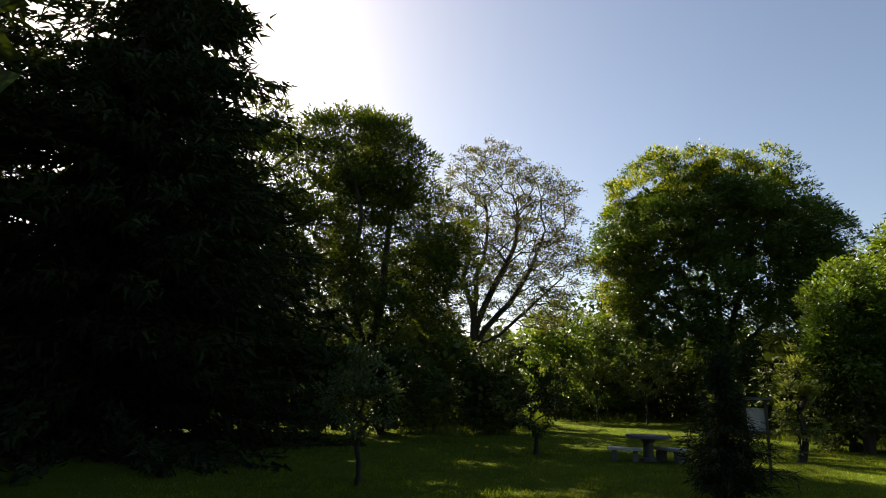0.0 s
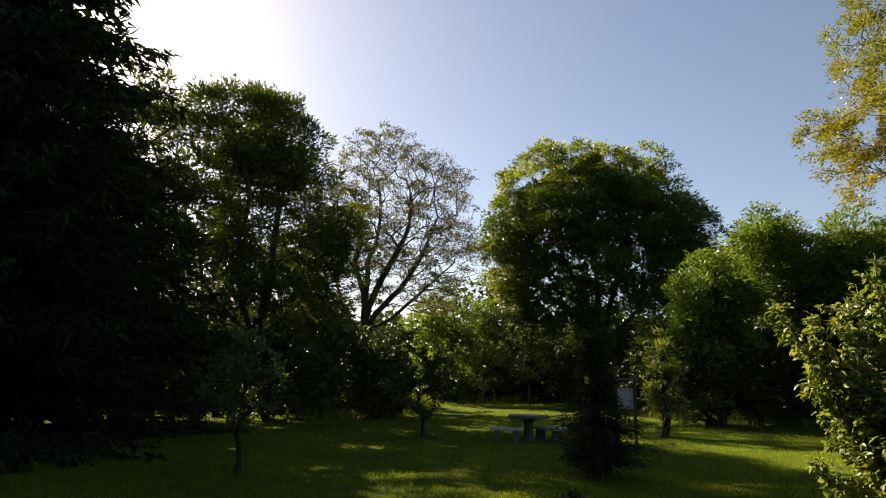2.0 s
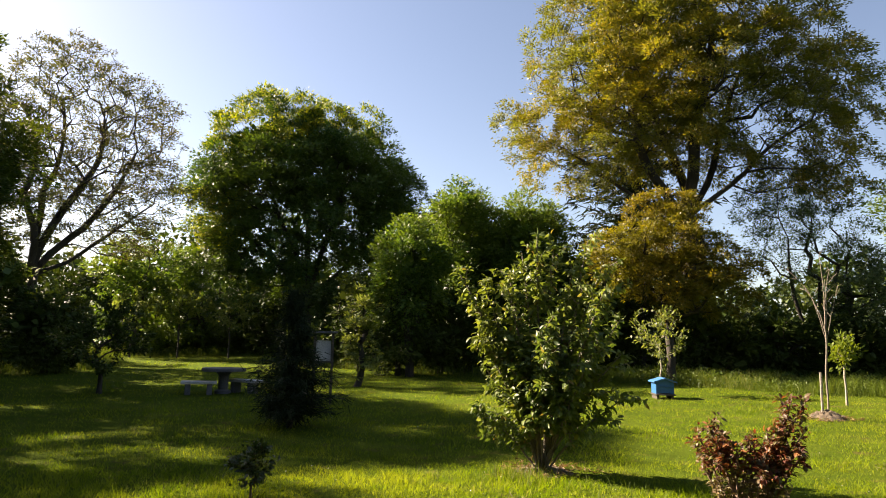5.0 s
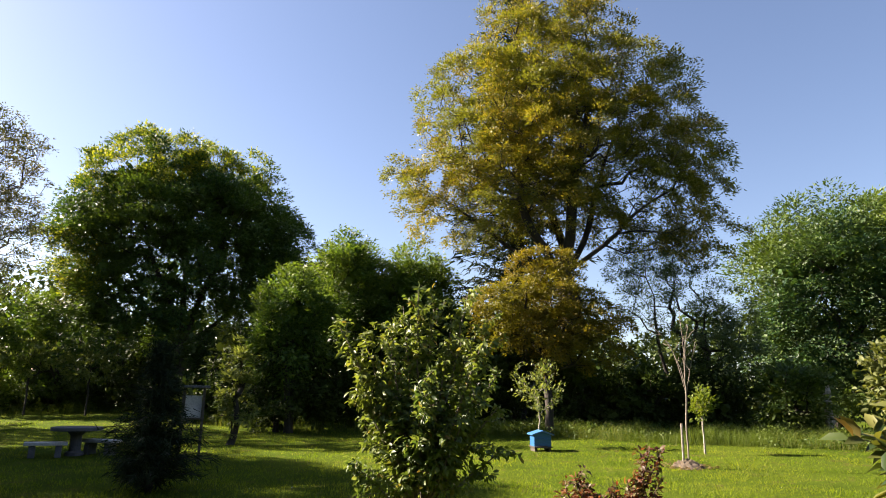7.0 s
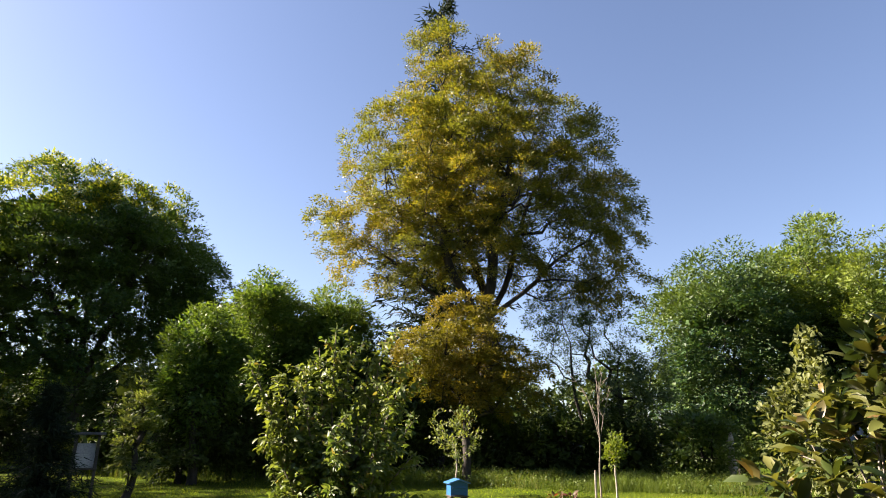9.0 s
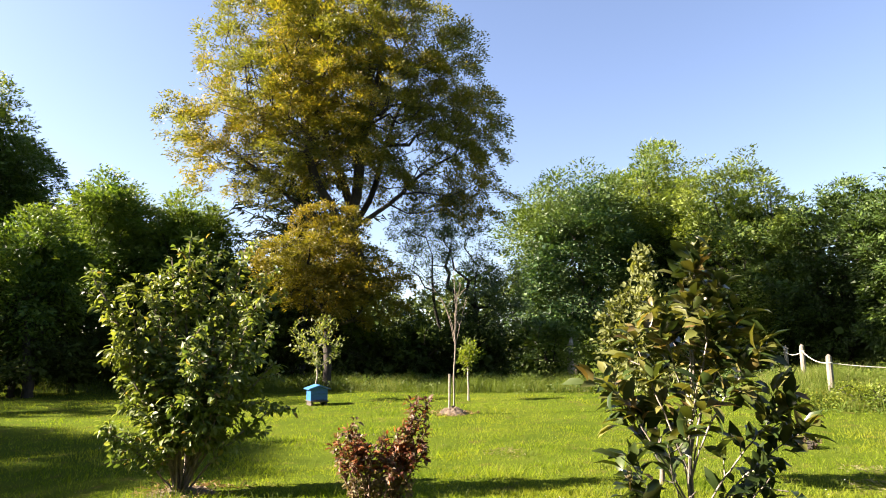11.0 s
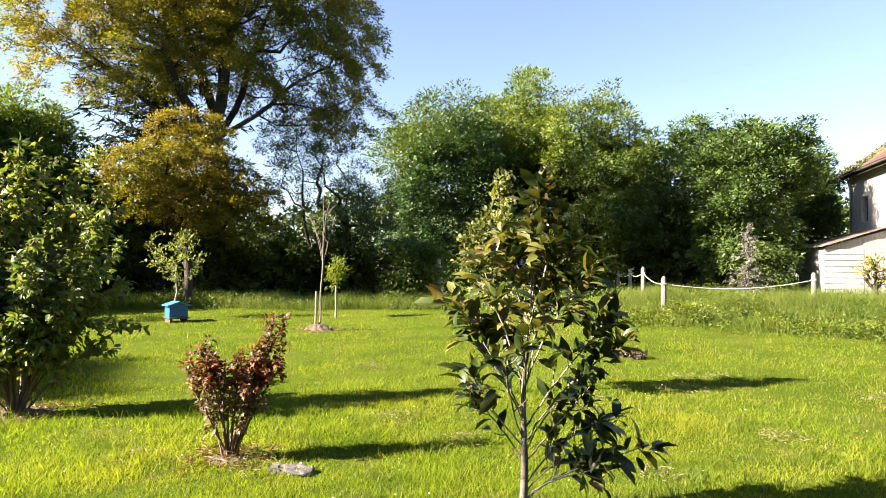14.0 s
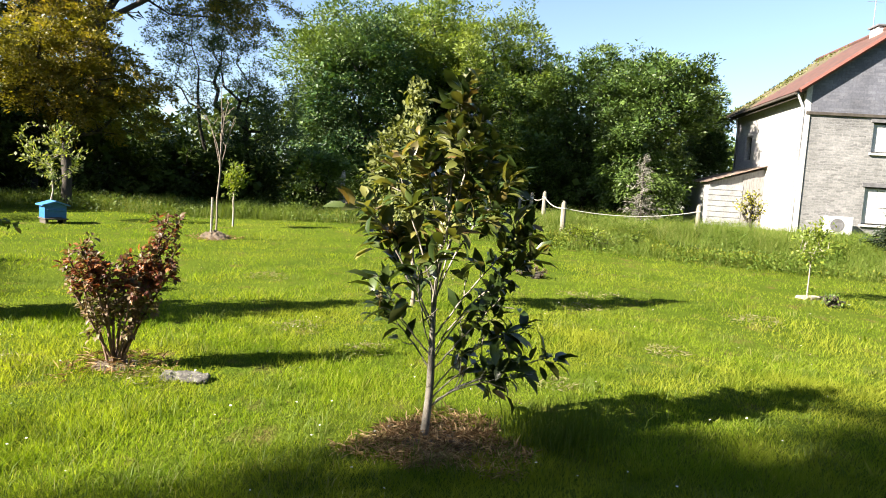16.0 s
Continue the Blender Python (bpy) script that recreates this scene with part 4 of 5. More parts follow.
# Near-black leaf masses that stand in for the shade under the hazels.
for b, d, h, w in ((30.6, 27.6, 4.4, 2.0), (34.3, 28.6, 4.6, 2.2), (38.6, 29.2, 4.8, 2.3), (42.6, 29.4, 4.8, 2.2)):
    bush("shade_thicket", b, d, h, w, LEAF_DARK, int(150 + b), 6500, 0.17, label="black-green leaves set under the hazels as their shade", low=0.3)
bush("far_tree", 34.2, 46, 12.6, 3.6, LEAF_DARK, 133, 14000, 0.24, label="dark tree beyond the hedge", category="tree")
bush("far_tree", 92.9, 41, 9.6, 2.8, LEAF_DARK, 136, 5000, 0.36, label="dark tree behind the hedge trees", category="tree", low=0.3)
bush("far_tree", 86.2, 41, 10.0, 2.8, LEAF_DARK, 137, 5000, 0.36, label="dark tree behind the hedge trees", category="tree", low=0.3)
# Two trees added out of sight behind the ash to shade the glade.
bush("far_tree", -4.5, 47, 14.3, 4.6, LEAF_DARK, 138, 9000, 0.32, label="dark tree added beyond the lawn's end to shade it", category="tree", low=0.3)
bush("far_tree", -10.5, 45, 14.0, 4.2, LEAF_DARK, 139, 9000, 0.32, label="dark tree added beyond the lawn's end to shade it", category="tree", low=0.3)
for b, h in ((4.5, 6.8), (8.5, 7.6), (12.5, 7.2), (16.5, 7.8), (20.5, 7.4)):
    bush("far_bush", b, 54, h, 4.2, LEAF_DARK, int(160 + b), 6500, 0.3, label="dark bush beyond the lawn's far end", low=0.3)
bush("willow_tree", 65.0, 29, 9.8, 3.5, LEAF_BLUE, 134, 26000, 0.1, label="thin small-leaved tree with sky showing through", category="tree", spread=0.3, power=0.75, core=None, plate=0.22)
bush("hornbeam_tree", 76.2, 40, 13.7, 4.8, LEAF_ALDER, 140, 74000, 0.19, spread=0.28, plate=0.8, label="large dense blue-green tree in the boundary hedge", category="tree", low=0.3)
bush("hornbeam_tree", 83.2, 42.5, 15.4, 4.9, LEAF_HORN, 141, 78000, 0.2, spread=0.28, plate=0.8, label="large dense green tree in the boundary hedge", category="tree", low=0.3)
bush("hornbeam_tree", 89, 38.5, 12.9, 4.1, LEAF_HORN, 142, 60000, 0.18, spread=0.26, plate=0.65, label="dense tree with lime-green sunlit leaves", category="tree", low=0.3)
bush("hornbeam_tree", 96.5, 36, 9.6, 3.6, LEAF_BEECH, 143, 44000, 0.185, "dense green tree behind the fence", category="tree", low=0.3)
bush("hornbeam_tree", 101.6, 33, 8.9, 3.3, LEAF_BEECH, 144, 48000, 0.165, "dense green tree behind the fence", category="tree", low=0.3)
bush("hornbeam_tree", 105.9, 37.4, 7.0, 1.5, LEAF_BEECH, 145, 15000, 0.155, "dense green tree beside the house", category="tree")


# ---- the house ----
def build_house():
    X0, X1, Y0, Y1, Z0, EAVE, RIDGE = 27.2, 34.9, -11.62, -19.1, 0.3, 6.92, 9.62
    ym = (Y0 + Y1) / 2
    home = thing("house", 32, ym, 0, "old stone house with slate-hung gable, white side and red roof", "house")

    def piece(name, bm, mat, label="", parent=home):
        bmesh.ops.translate(bm, verts=bm.verts, vec=(-32, -ym, 0))
        return part(name, bm, mat, parent, label)

    wins = [(-15.2, -14.25, 4.3, 5.5), (-15.3, -14.2, 1.45, 2.95)]
    piece("gable_wall", holed_wall(bmesh.new(), "x", X0, 0.45, Y1, Y0, Z0, 5.75, wins), STONE_WALL, "coursed grey stone gable wall")
    bm = bmesh.new()
    pts = [(Y0 + 0.02, 5.75), (Y1 - 0.02, 5.75), (Y1 - 0.02, EAVE), (ym, RIDGE - 0.12), (Y0 + 0.02, EAVE)]
    a = [bm.verts.new((X0 - 0.04, q, z)) for q, z in pts]
    b = [bm.verts.new((X0 + 0.4, q, z)) for q, z in pts]
    bm.faces.new(a)
    bm.faces.new(b[::-1])
    for k in range(5):
        bm.faces.new((a[k], b[k], b[(k + 1) % 5], a[(k + 1) % 5]))
    bmesh.ops.recalc_face_normals(bm, faces=bm.faces)
    piece("slate_gable", bm, SLATE, "dark hung slates on the gable")
    piece("side_wall", holed_wall(bmesh.new(), "y", Y0 - 0.45, 0.45, X0 + 0.45, X1, Z0, EAVE, [(32.6, 33.4, 4.2, 5.35)]), WHITEWASH, "white rendered side wall")
    piece("rear_wall", boxed(X0 + 0.45, X1, Y1, Y1 + 0.45, Z0, EAVE), WHITEWASH)
    piece("far_wall", boxed(X1 - 0.4, X1, Y1 + 0.45, Y0 - 0.45, Z0, EAVE), WHITEWASH)
    piece("corner_stone", boxed(X0 - 0.05, X0 + 0.2, Y0 - 0.16, Y0 + 0.05, Z0, EAVE, 0.01), WHITEWASH, "white painted corner strip")
    slope = math.atan2(RIDGE - EAVE, ym - Y1)
    long = math.hypot(RIDGE - EAVE, ym - Y1) + 0.6
    for side, name in ((1, "roof_slope"), (-1, "roof_slope")):
        for lo, hi, mat, words in ((X0 - 0.25, 31.6, ROOF_TILE, "red tiled roof"), (31.6, X1 + 0.3, ROOF_MOSS, "older roof tiles grown over with moss")):
            m = Matrix.Translation((0, ym, RIDGE)) @ (Matrix.Diagonal((1, -1, 1, 1)) if side > 0 else Matrix()) @ Matrix.Rotation(slope, 4, "X")
            base = boxed(lo, hi, -long + 0.02, 0, -0.06, -0.005)
            bmesh.ops.transform(base, matrix=m, verts=base.verts)
            bmesh.ops.recalc_face_normals(base, faces=base.faces)
            deck = piece(name, base, mat, words)
            w = long / 16
            for k in range(16):
                row = boxed(lo, hi, -w - 0.04, 0, 0.0, 0.03, m=Matrix.Translation((0, -k * w, 0.0)) @ Matrix.Rotation(0.05, 4, "X"))
                bmesh.ops.transform(row, matrix=m, verts=row.verts)
                bmesh.ops.recalc_face_normals(row, faces=row.faces)
                piece("roof_strip", row, mat, "", deck)
    bm = bmesh.new()
    rod(bm, [(X0 - 0.27, ym, RIDGE + 0.05), (X1 + 0.3, ym, RIDGE + 0.05)], 0.11, 8)
    piece("ridge", bm, ROOF_TILE, "row of red ridge tiles")
    for q, r in ((Y0 + 0.42, 1), (Y1 - 0.42, -1)):
        bm = bmesh.new()
        rod(bm, [(X0 - 0.29, q, EAVE - 0.36), (X0 - 0.29, ym, RIDGE - 0.02)], 0.1, 6)
        piece("verge", bm, VERGE_RED, "red verge tiles")
    # Fascia, soffit and gutter are coloured dark for the shadow under the eaves.
    piece("fascia", boxed(X0 - 0.05, X1, Y0 + 0.35, Y0 + 0.39, EAVE - 0.6, EAVE - 0.33), DARK_GAP, "dark timber fascia, coloured for the eaves' shadow")
    piece("soffit", boxed(X0, X1, Y0 + 0.01, Y0 + 0.34, EAVE - 0.42, EAVE - 0.3), DARK_GAP, "dark timber under the eaves, with their shadow in its colour")
    bm = bmesh.new()
    rod(bm, [(X0 - 0.1, Y0 + 0.5, EAVE - 0.45), (X1, Y0 + 0.5, EAVE - 0.45)], 0.05, 8)
    piece("gutter", bm, DARK_GAP, "gutter coloured dark for the shadow under the roof edge")
    bm = bmesh.new()
    rod(bm, [(X0 - 0.02, Y0 + 0.4, EAVE - 0.42), (X0 - 0.03, Y0 + 0.11, 5.9), (X0 - 0.03, Y0 + 0.11, 0.5)], 0.05, 8)
    piece("downpipe", bm, SHUTTER, "pale downpipe at the corner")
    bm = bmesh.new()
    rod(bm, [(X1 - 0.5, Y0 + 0.3, EAVE - 0.3), (X1 - 0.5, Y0 + 0.1, 5.8), (X1 - 0.5, Y0 + 0.1, 0.5)], 0.05, 8)
    piece("downpipe", bm, ZINC, "grey downpipe")
    bm = bmesh.new()
    box(bm, X0 - 0.075, X0 + 0.05, Y1, Y0, 5.68, 5.8, 0.01)
    piece("drip_board", bm, DARK_GAP, "dark board under the slates")
    for a0, a1, c, d in wins:
        w = piece("window", boxed(X0 + 0.2, X0 + 0.26, a0 + 0.02, a1 - 0.02, c + 0.02, d - 0.02), WHITE_PAINT, "white window with closed shutters")
        piece("shutter", boxed(X0 + 0.12, X0 + 0.16, a0 + 0.06, (a0 + a1) / 2 - 0.01, c + 0.06, d - 0.06, 0.006), SHUTTER, "white closed shutter", w)
        piece("shutter", boxed(X0 + 0.12, X0 + 0.16, (a0 + a1) / 2 + 0.01, a1 - 0.06, c + 0.06, d - 0.06, 0.006), SHUTTER, "white closed shutter", w)
        piece("lintel", boxed(X0 - 0.03, X0 + 0.14, a0 - 0.12, a1 + 0.12, d, d + 0.16, 0.01), CONCRETE_DARK, "", w)
        piece("sill", boxed(X0 - 0.09, X0 + 0.14, a0 - 0.08, a1 + 0.08, c - 0.09, c, 0.01), PALE_STONE, "pale stone sill", w)
    w = piece("window", boxed(32.62, 33.38, Y0 - 0.25, Y0 - 0.2, 4.22, 5.33), GLASS, "dark window in the white wall")
    for q in (32.65, 33.0, 33.35):
        piece("window_bar", boxed(q - 0.03, q + 0.03, Y0 - 0.2, Y0 - 0.14, 4.22, 5.33), WHITE_PAINT, "", w)
    rng = np.random.default_rng(21)
    px, q = 34.9 - 3.0 * rng.random(1300) ** 1.3, rng.random(1300)
    lump = np.array([noise.noise(Vector((a * 1.6, b * 5, 2.0))) for a, b in zip(px, q)])
    ok = lump > -0.05
    at = np.stack([px - 32, (Y0 - ym + 0.5) * q, RIDGE + 0.04 + (EAVE - 0.36 - RIDGE) * q + 0.2 * lump * rng.random(1300)], 1)[ok]
    tagged(hang(new("moss", leaves(rng, at, rng.normal(size=at.shape) + np.array([0, 0, 0.8]), 0.1, LEAF_YOUNG, "moss", wide=0.7)), home), "thick moss on the old tiles", kind="stuff")
    c = piece("chimney", boxed(29.3, 29.95, ym - 0.28, ym + 0.28, RIDGE - 0.5, 9.82, 0.02), PALE_STONE, "short pale chimney with a dark cap")
    piece("chimney_cap", boxed(29.22, 30.03, ym - 0.36, ym + 0.36, 9.82, 9.9, 0.015), CONCRETE_DARK, "", c)
    bm = bmesh.new()
    rod(bm, [(30.3, ym, RIDGE), (30.3, ym, RIDGE + 2.2)], 0.02, 6)
    for k in range(5):
        rod(bm, [(30.3, ym - 0.35 + 0.03 * k, RIDGE + 1.5 + 0.14 * k), (30.3, ym + 0.35 - 0.03 * k, RIDGE + 1.5 + 0.14 * k)], 0.01, 5)
    piece("aerial", bm, ZINC, "thin metal aerial")
    return home


build_house()


def build_shed():
    X0, X1, Y0, Y1, Z0 = 30.6, 34.3, -11.76, -9.2, 0.6
    shed = thing("lean_to_shed", X0, Y0, 0, "white boarded lean-to shed against the house wall", "shed")

    def piece(name, bm, mat, label="", parent=shed):
        bmesh.ops.translate(bm, verts=bm.verts, vec=(-X0, -Y0, 0))
        return part(name, bm, mat, parent, label)

    def top(q):
        return 3.75 + (q - Y0) * (2.95 - 3.75) / (Y1 - Y0)

    bm = bmesh.new()
    vs = [bm.verts.new((px, q, z)) for px in (X0, X0 + 0.08) for q, z in ((Y0, Z0), (Y1, Z0), (Y1, top(Y1) - 0.06), (Y0, top(Y0) - 0.06))]
    for f in ((0, 1, 2, 3), (7, 6, 5, 4), (0, 4, 5, 1), (1, 5, 6, 2), (2, 6, 7, 3), (3, 7, 4, 0)):
        bm.faces.new([vs[i] for i in f])
    bmesh.ops.recalc_face_normals(bm, faces=bm.faces)
    piece("front_wall", bm, GREY_BOARD, "grey front wall behind the boards")
    for k in range(9):
        z = Z0 + 0.25 * k
        piece("board", boxed(X0 - 0.06, X0 - 0.005, -10.7, Y1, z, z + 0.228, 0.012), WHITE_PAINT)
    for k in range(7):
        q = Y0 + 0.02 + k * 0.15
        piece("door_board", boxed(X0 - 0.035, X0 - 0.004, q, q + 0.14, Z0, 3.25, 0.008), GREY_BOARD)
    piece("outer_wall", boxed(X0 + 0.08, X1, Y1 - 0.08, Y1, Z0, 2.9), WHITE_PAINT)
    piece("back_wall", boxed(X1 - 0.08, X1, Y0, Y1 - 0.08, Z0, 2.9), WHITE_PAINT)
    bm = bmesh.new()
    n = 40
    for k in range(n):
        q0, q1 = X0 - 0.25 + (X1 - X0 + 0.4) * k / n, X0 - 0.25 + (X1 - X0 + 0.4) * (k + 1) / n
        z = 0.03 * (k % 2)
        vs = [bm.verts.new(c) for c in ((q0, Y0 - 0.02, 3.82 + z), (q1, Y0 - 0.02, 3.85 - z), (q1, Y1 + 0.2, 2.94 - z + 0.03), (q0, Y1 + 0.2, 2.91 + z))]
        bm.faces.new(vs)
    bmesh.ops.solidify(bm, geom=bm.faces, thickness=0.02)
    piece("roof", bm, TIN, "rusty corrugated sheet roof")
    return shed


build_shed()


def build_ac():
    ac = thing("heat_pump", 26.75, -13.1, 0.75, "cream outdoor heat pump unit beside the house wall", "heat pump")
    part("case", boxed(-0.18, 0.18, -0.48, 0.48, 0.25, 0.95, 0.02), PLASTIC, ac)
    bm = bmesh.new()
    bmesh.ops.create_circle(bm, cap_ends=True, radius=0.27, segments=24, matrix=Matrix.Translation((-0.19, 0.1, 0.6)) @ Matrix.Rotation(radians(90), 4, "Y"))
    part("fan_grille", bm, CONCRETE_DARK, ac, "dark round fan grille")
    for q in (-0.35, 0.35):
        part("foot", boxed(-0.2, 0.2, q - 0.04, q + 0.04, -0.4, 0.25, 0.01), ZINC, ac)


build_ac()


# ---- fence ----
def build_post(x, y, tall):
    p = thing("fence_post", x, y, ht(x, y) - 0.25, "weathered pale concrete fence post", "fence post", "posts of the rope fence")
    bm = bmesh.new()
    rod(bm, [(0, 0, 0), (0.01, 0, tall + 0.1), (0.012, 0, tall + 0.19), (0.012, 0, tall + 0.25)], [0.085, 0.074, 0.066, 0.03], 10)
    part("shaft", bm, CONCRETE, p)
    bm = bmesh.new()
    rod(bm, [(0.08 * math.cos(a), 0.08 * math.sin(a), tall + 0.02) for a in (k * math.pi / 6 for k in range(13))], 0.012, 5)
    part("rope_loop", bm, ROPE, p)
    return x, y, ht(x, y) - 0.23 + tall


tops = [build_post(*out(b, d), h) for b, d, h in ((106.1, 22, 0.85), (95, 20, 1.1), (93.3, 24.5, 1.02), (92.2, 29, 1.02), (91.2, 33.5, 1.02))]
for n, (a, b) in enumerate(zip(tops, tops[1:])):
    bm = bmesh.new()
    sag = 0.2 if n == 0 else 0.12
    rod(bm, [(a[0] + (b[0] - a[0]) * t, a[1] + (b[1] - a[1]) * t, a[2] + (b[2] - a[2]) * t - 4 * sag * t * (1 - t)) for t in (k / 14 for k in range(15))], 0.011, 6)
    solid("fence_rope", bm, ROPE, "sagging bleached rope between two fence posts", "rope", group="ropes of the fence")


# ---- things on the lawn ----
def build_hive(x, y, turn):
    h = thing("beehive", x, y, ht(x, y), "blue painted wooden beehive with a pitched roof on the lawn", "beehive", turn=turn)
    for q in (-0.2, 0.2):
        part("runner", boxed(q - 0.035, q + 0.035, -0.26, 0.26, -0.02, 0.1, 0.008), WOOD_DARK, h)
    part("floor_board", boxed(-0.27, 0.27, -0.34, 0.27, 0.1, 0.135, 0.006), WOOD_DARK, h)
    part("body", boxed(-0.25, 0.25, -0.25, 0.25, 0.135, 0.46, 0.008), BLUE_PAINT, h)
    # Solid strip on the closed body; the slot's shade is its dark colour.
    part("entrance", boxed(-0.14, 0.14, -0.262, -0.24, 0.14, 0.16), DARK_GAP, h, "dark strip that stands for the shade in the entrance slot")
    part("handle_bar", boxed(-0.2, 0.2, -0.275, -0.25, 0.33, 0.36, 0.006), BLUE_PAINT, h)
    bm = bmesh.new()
    pr = [(-0.32, 0.45), (-0.32, 0.48), (0, 0.585), (0.32, 0.48), (0.32, 0.45), (0, 0.55)]
    a = [bm.verts.new((px, -0.32, z)) for px, z in pr]
    b = [bm.verts.new((px, 0.32, z)) for px, z in pr]
    for k in range(6):
        bm.faces.new((a[k], a[(k + 1) % 6], b[(k + 1) % 6], b[k]))
    for e in (a[:3] + [a[5]], [a[2], a[3], a[4], a[5]]):
        bm.faces.new(e)
    for e in (b[:3] + [b[5]], [b[2], b[3], b[4], b[5]]):
        bm.faces.new(e[::-1])
    bmesh.ops.recalc_face_normals(bm, faces=bm.faces)
    part("roof", bm, BLUE_ROOF, h, "pale blue pitched roof")
    bm = bmesh.new()
    for q in (-0.25, 0.225):
        vs = [bm.verts.new(c) for c in ((-0.26, q, 0.455), (0.26, q, 0.455), (0, q, 0.548), (-0.26, q + 0.025, 0.455), (0.26, q + 0.025, 0.455), (0, q + 0.025, 0.548))]
        for f in ((0, 1, 2), (5, 4, 3), (0, 3, 4, 1), (1, 4, 5, 2), (2, 5, 3, 0)):
            bm.faces.new([vs[i] for i in f])
    bmesh.ops.recalc_face_normals(bm, faces=bm.faces)
    part("roof_gable", bm, BLUE_PAINT, h)
    return h


build_hive(*out(53.1, 19.5), -38)


def build_table(x, y, turn):
    t = thing("stone_table", x, y, ht(x, y), "dark stone garden table on a grey pedestal in the shade", "table", turn=turn)
    bm = bmesh.new()
    rod(bm, [(0, 0, 0.62), (0, 0, 0.63), (0, 0, 0.7), (0, 0, 0.715)], [0.57, 0.61, 0.61, 0.59], 28)
    part("tabletop", bm, CONCRETE_DARK, t, "round dark stone top")
    bm = bmesh.new()
    rod(bm, [(0, 0, -0.03), (0, 0, 0.08), (0, 0, 0.12), (0, 0, 0.5), (0, 0, 0.62)], [0.22, 0.22, 0.14, 0.14, 0.24], 18)
    part("pedestal", bm, CONCRETE_DARK, t, "grey turned pedestal")
    return t


def build_bench(x, y, long, turn):
    b = thing("stone_bench", x, y, ht(x, y), "pale stone bench beside the garden table", "bench", "benches at the table", turn=turn)
    part("seat", boxed(-long / 2, long / 2, -0.2, 0.2, 0.3, 0.38, 0.015), PALE_STONE, b)
    for q in (-0.3, 0.3):
        part("foot", boxed(q * long - 0.07, q * long + 0.07, -0.15, 0.15, -0.03, 0.3, 0.015), CONCRETE_DARK, b, "dark stone foot")
    return b


build_table(*out(15.7, 19.7), 0)
build_bench(*out(13.8, 19.4), 0.95, -16)
build_bench(*out(17.4, 19.7), 1.05, -60)


def build_mound(name, x, y, r, tall, material, seed, label, category, long=1.0):
    rng = np.random.default_rng(seed)
    n, m = 40, 14
    v, f = [], []
    for i in range(m + 1):
        for j in range(n):
            a, t = 2 * math.pi * j / n, i / m
            px, py = math.cos(a) * r * t * long, math.sin(a) * r * t
            k = noise.noise(Vector((px * 5, py * 5, seed))) * 0.6 + noise.noise(Vector((px * 14, py * 14, seed))) * 0.55 + rng.normal() * 0.06
            edge = 1 + 0.18 * noise.noise(Vector((math.cos(a) * 2, math.sin(a) * 2, seed + 5)))
            z = tall * (1 - t * t) * (1 + k) - 0.03 * t
            v.append((px * edge, py * edge, z + ht(x + px, y + py) - ht(x, y)))
    for i in range(m):
        for j in range(n):
            f.append((i * n + j, i * n + (j + 1) % n, (i + 1) * n + (j + 1) % n, (i + 1) * n + j))
    ob = new(name, array_mesh(name, np.array(v), np.array(f)[n * 0:], material))
    ob.location = (x, y, ht(x, y))
    return tagged(ob, label, category)


def scatter_straw(x, y, r, number, seed, label, size=0.09, material=None):
    rng = np.random.default_rng(seed)
    a = rng.uniform(0, 2 * np.pi, number)
    d = r * np.sqrt(rng.random(number)) * (1 + 0.22 * np.sin(3 * a + seed) + 0.12 * np.sin(7 * a))
    px, py = x + np.cos(a) * d, y + np.sin(a) * d
    at = np.stack([px, py, height(px, py) + 0.012 + 0.07 * rng.random(number) * np.clip(1 - d / r, 0, 1)], 1)
    way = rng.normal(size=(number, 3)) * np.array([1, 1, 0.25])
    tagged(new("straw_mulch", leaves(rng, at, way, size, material or STRAW, "straw_mulch", wide=0.09, flat=0.6)), label, "mulch", kind="stuff")


# blossoming shrub with many stems
SX, SY = out(42.2, 8.4)
rng = np.random.default_rng(30)
cherry_tips = [(-1.1, 0.0, 2.52), (-0.78, 0.15, 2.4), (-0.5, -0.2, 2.5), (-0.25, 0.1, 2.65), (-0.07, 0.0, 3.02), (0.16, 0.12, 2.88), (0.38, -0.1, 2.55), (0.6, 0.05, 2.96), (0.78, 0.1, 2.6), (0.95, 0, 2.35), (1.02, 0.1, 1.95), (0.98, -0.1, 1.5), (1.08, 0, 0.98),
               (-0.86, 0.0, 2.05), (-0.76, -0.1, 1.65), (-0.72, 0.1, 1.25), (-0.85, 0, 0.8)]
cherry_tips += [(q * math.cos(a), q * math.sin(a), h) for q, a, h in zip(rng.uniform(0.3, 0.95, 14), rng.uniform(0, 2 * math.pi, 14), rng.uniform(1.3, 2.45, 14))]
wands("cherry_shrub", SX, SY, 30, cherry_tips, 0.018, BARK_GREY, [("crown", LEAF_SHRUB, 12000, 0.088, None, "")], "leafy many-stemmed cherry shrub on a bare patch", "shrub", turn=-42.2, bare=0.34, gap=0.12, shoot=0.36, droop=0.6, wide=0.43, flat=0.42, foot=0.07, upright=0.46)
build_mound("bare_soil", SX, SY, 0.5, 0.06, SOIL, 3, "bare brown soil round the shrub's foot", "soil")
scatter_straw(SX, SY, 0.62, 500, 4, "dry grass clippings on bare soil")

# red-leaved bush
RX, RY = 4.87, 3.08
def upper(p):
    return (p[:, 2] > 0.62) & (p[:, 2] < 0.86)


def tip(p):
    return p[:, 2] > 0.72


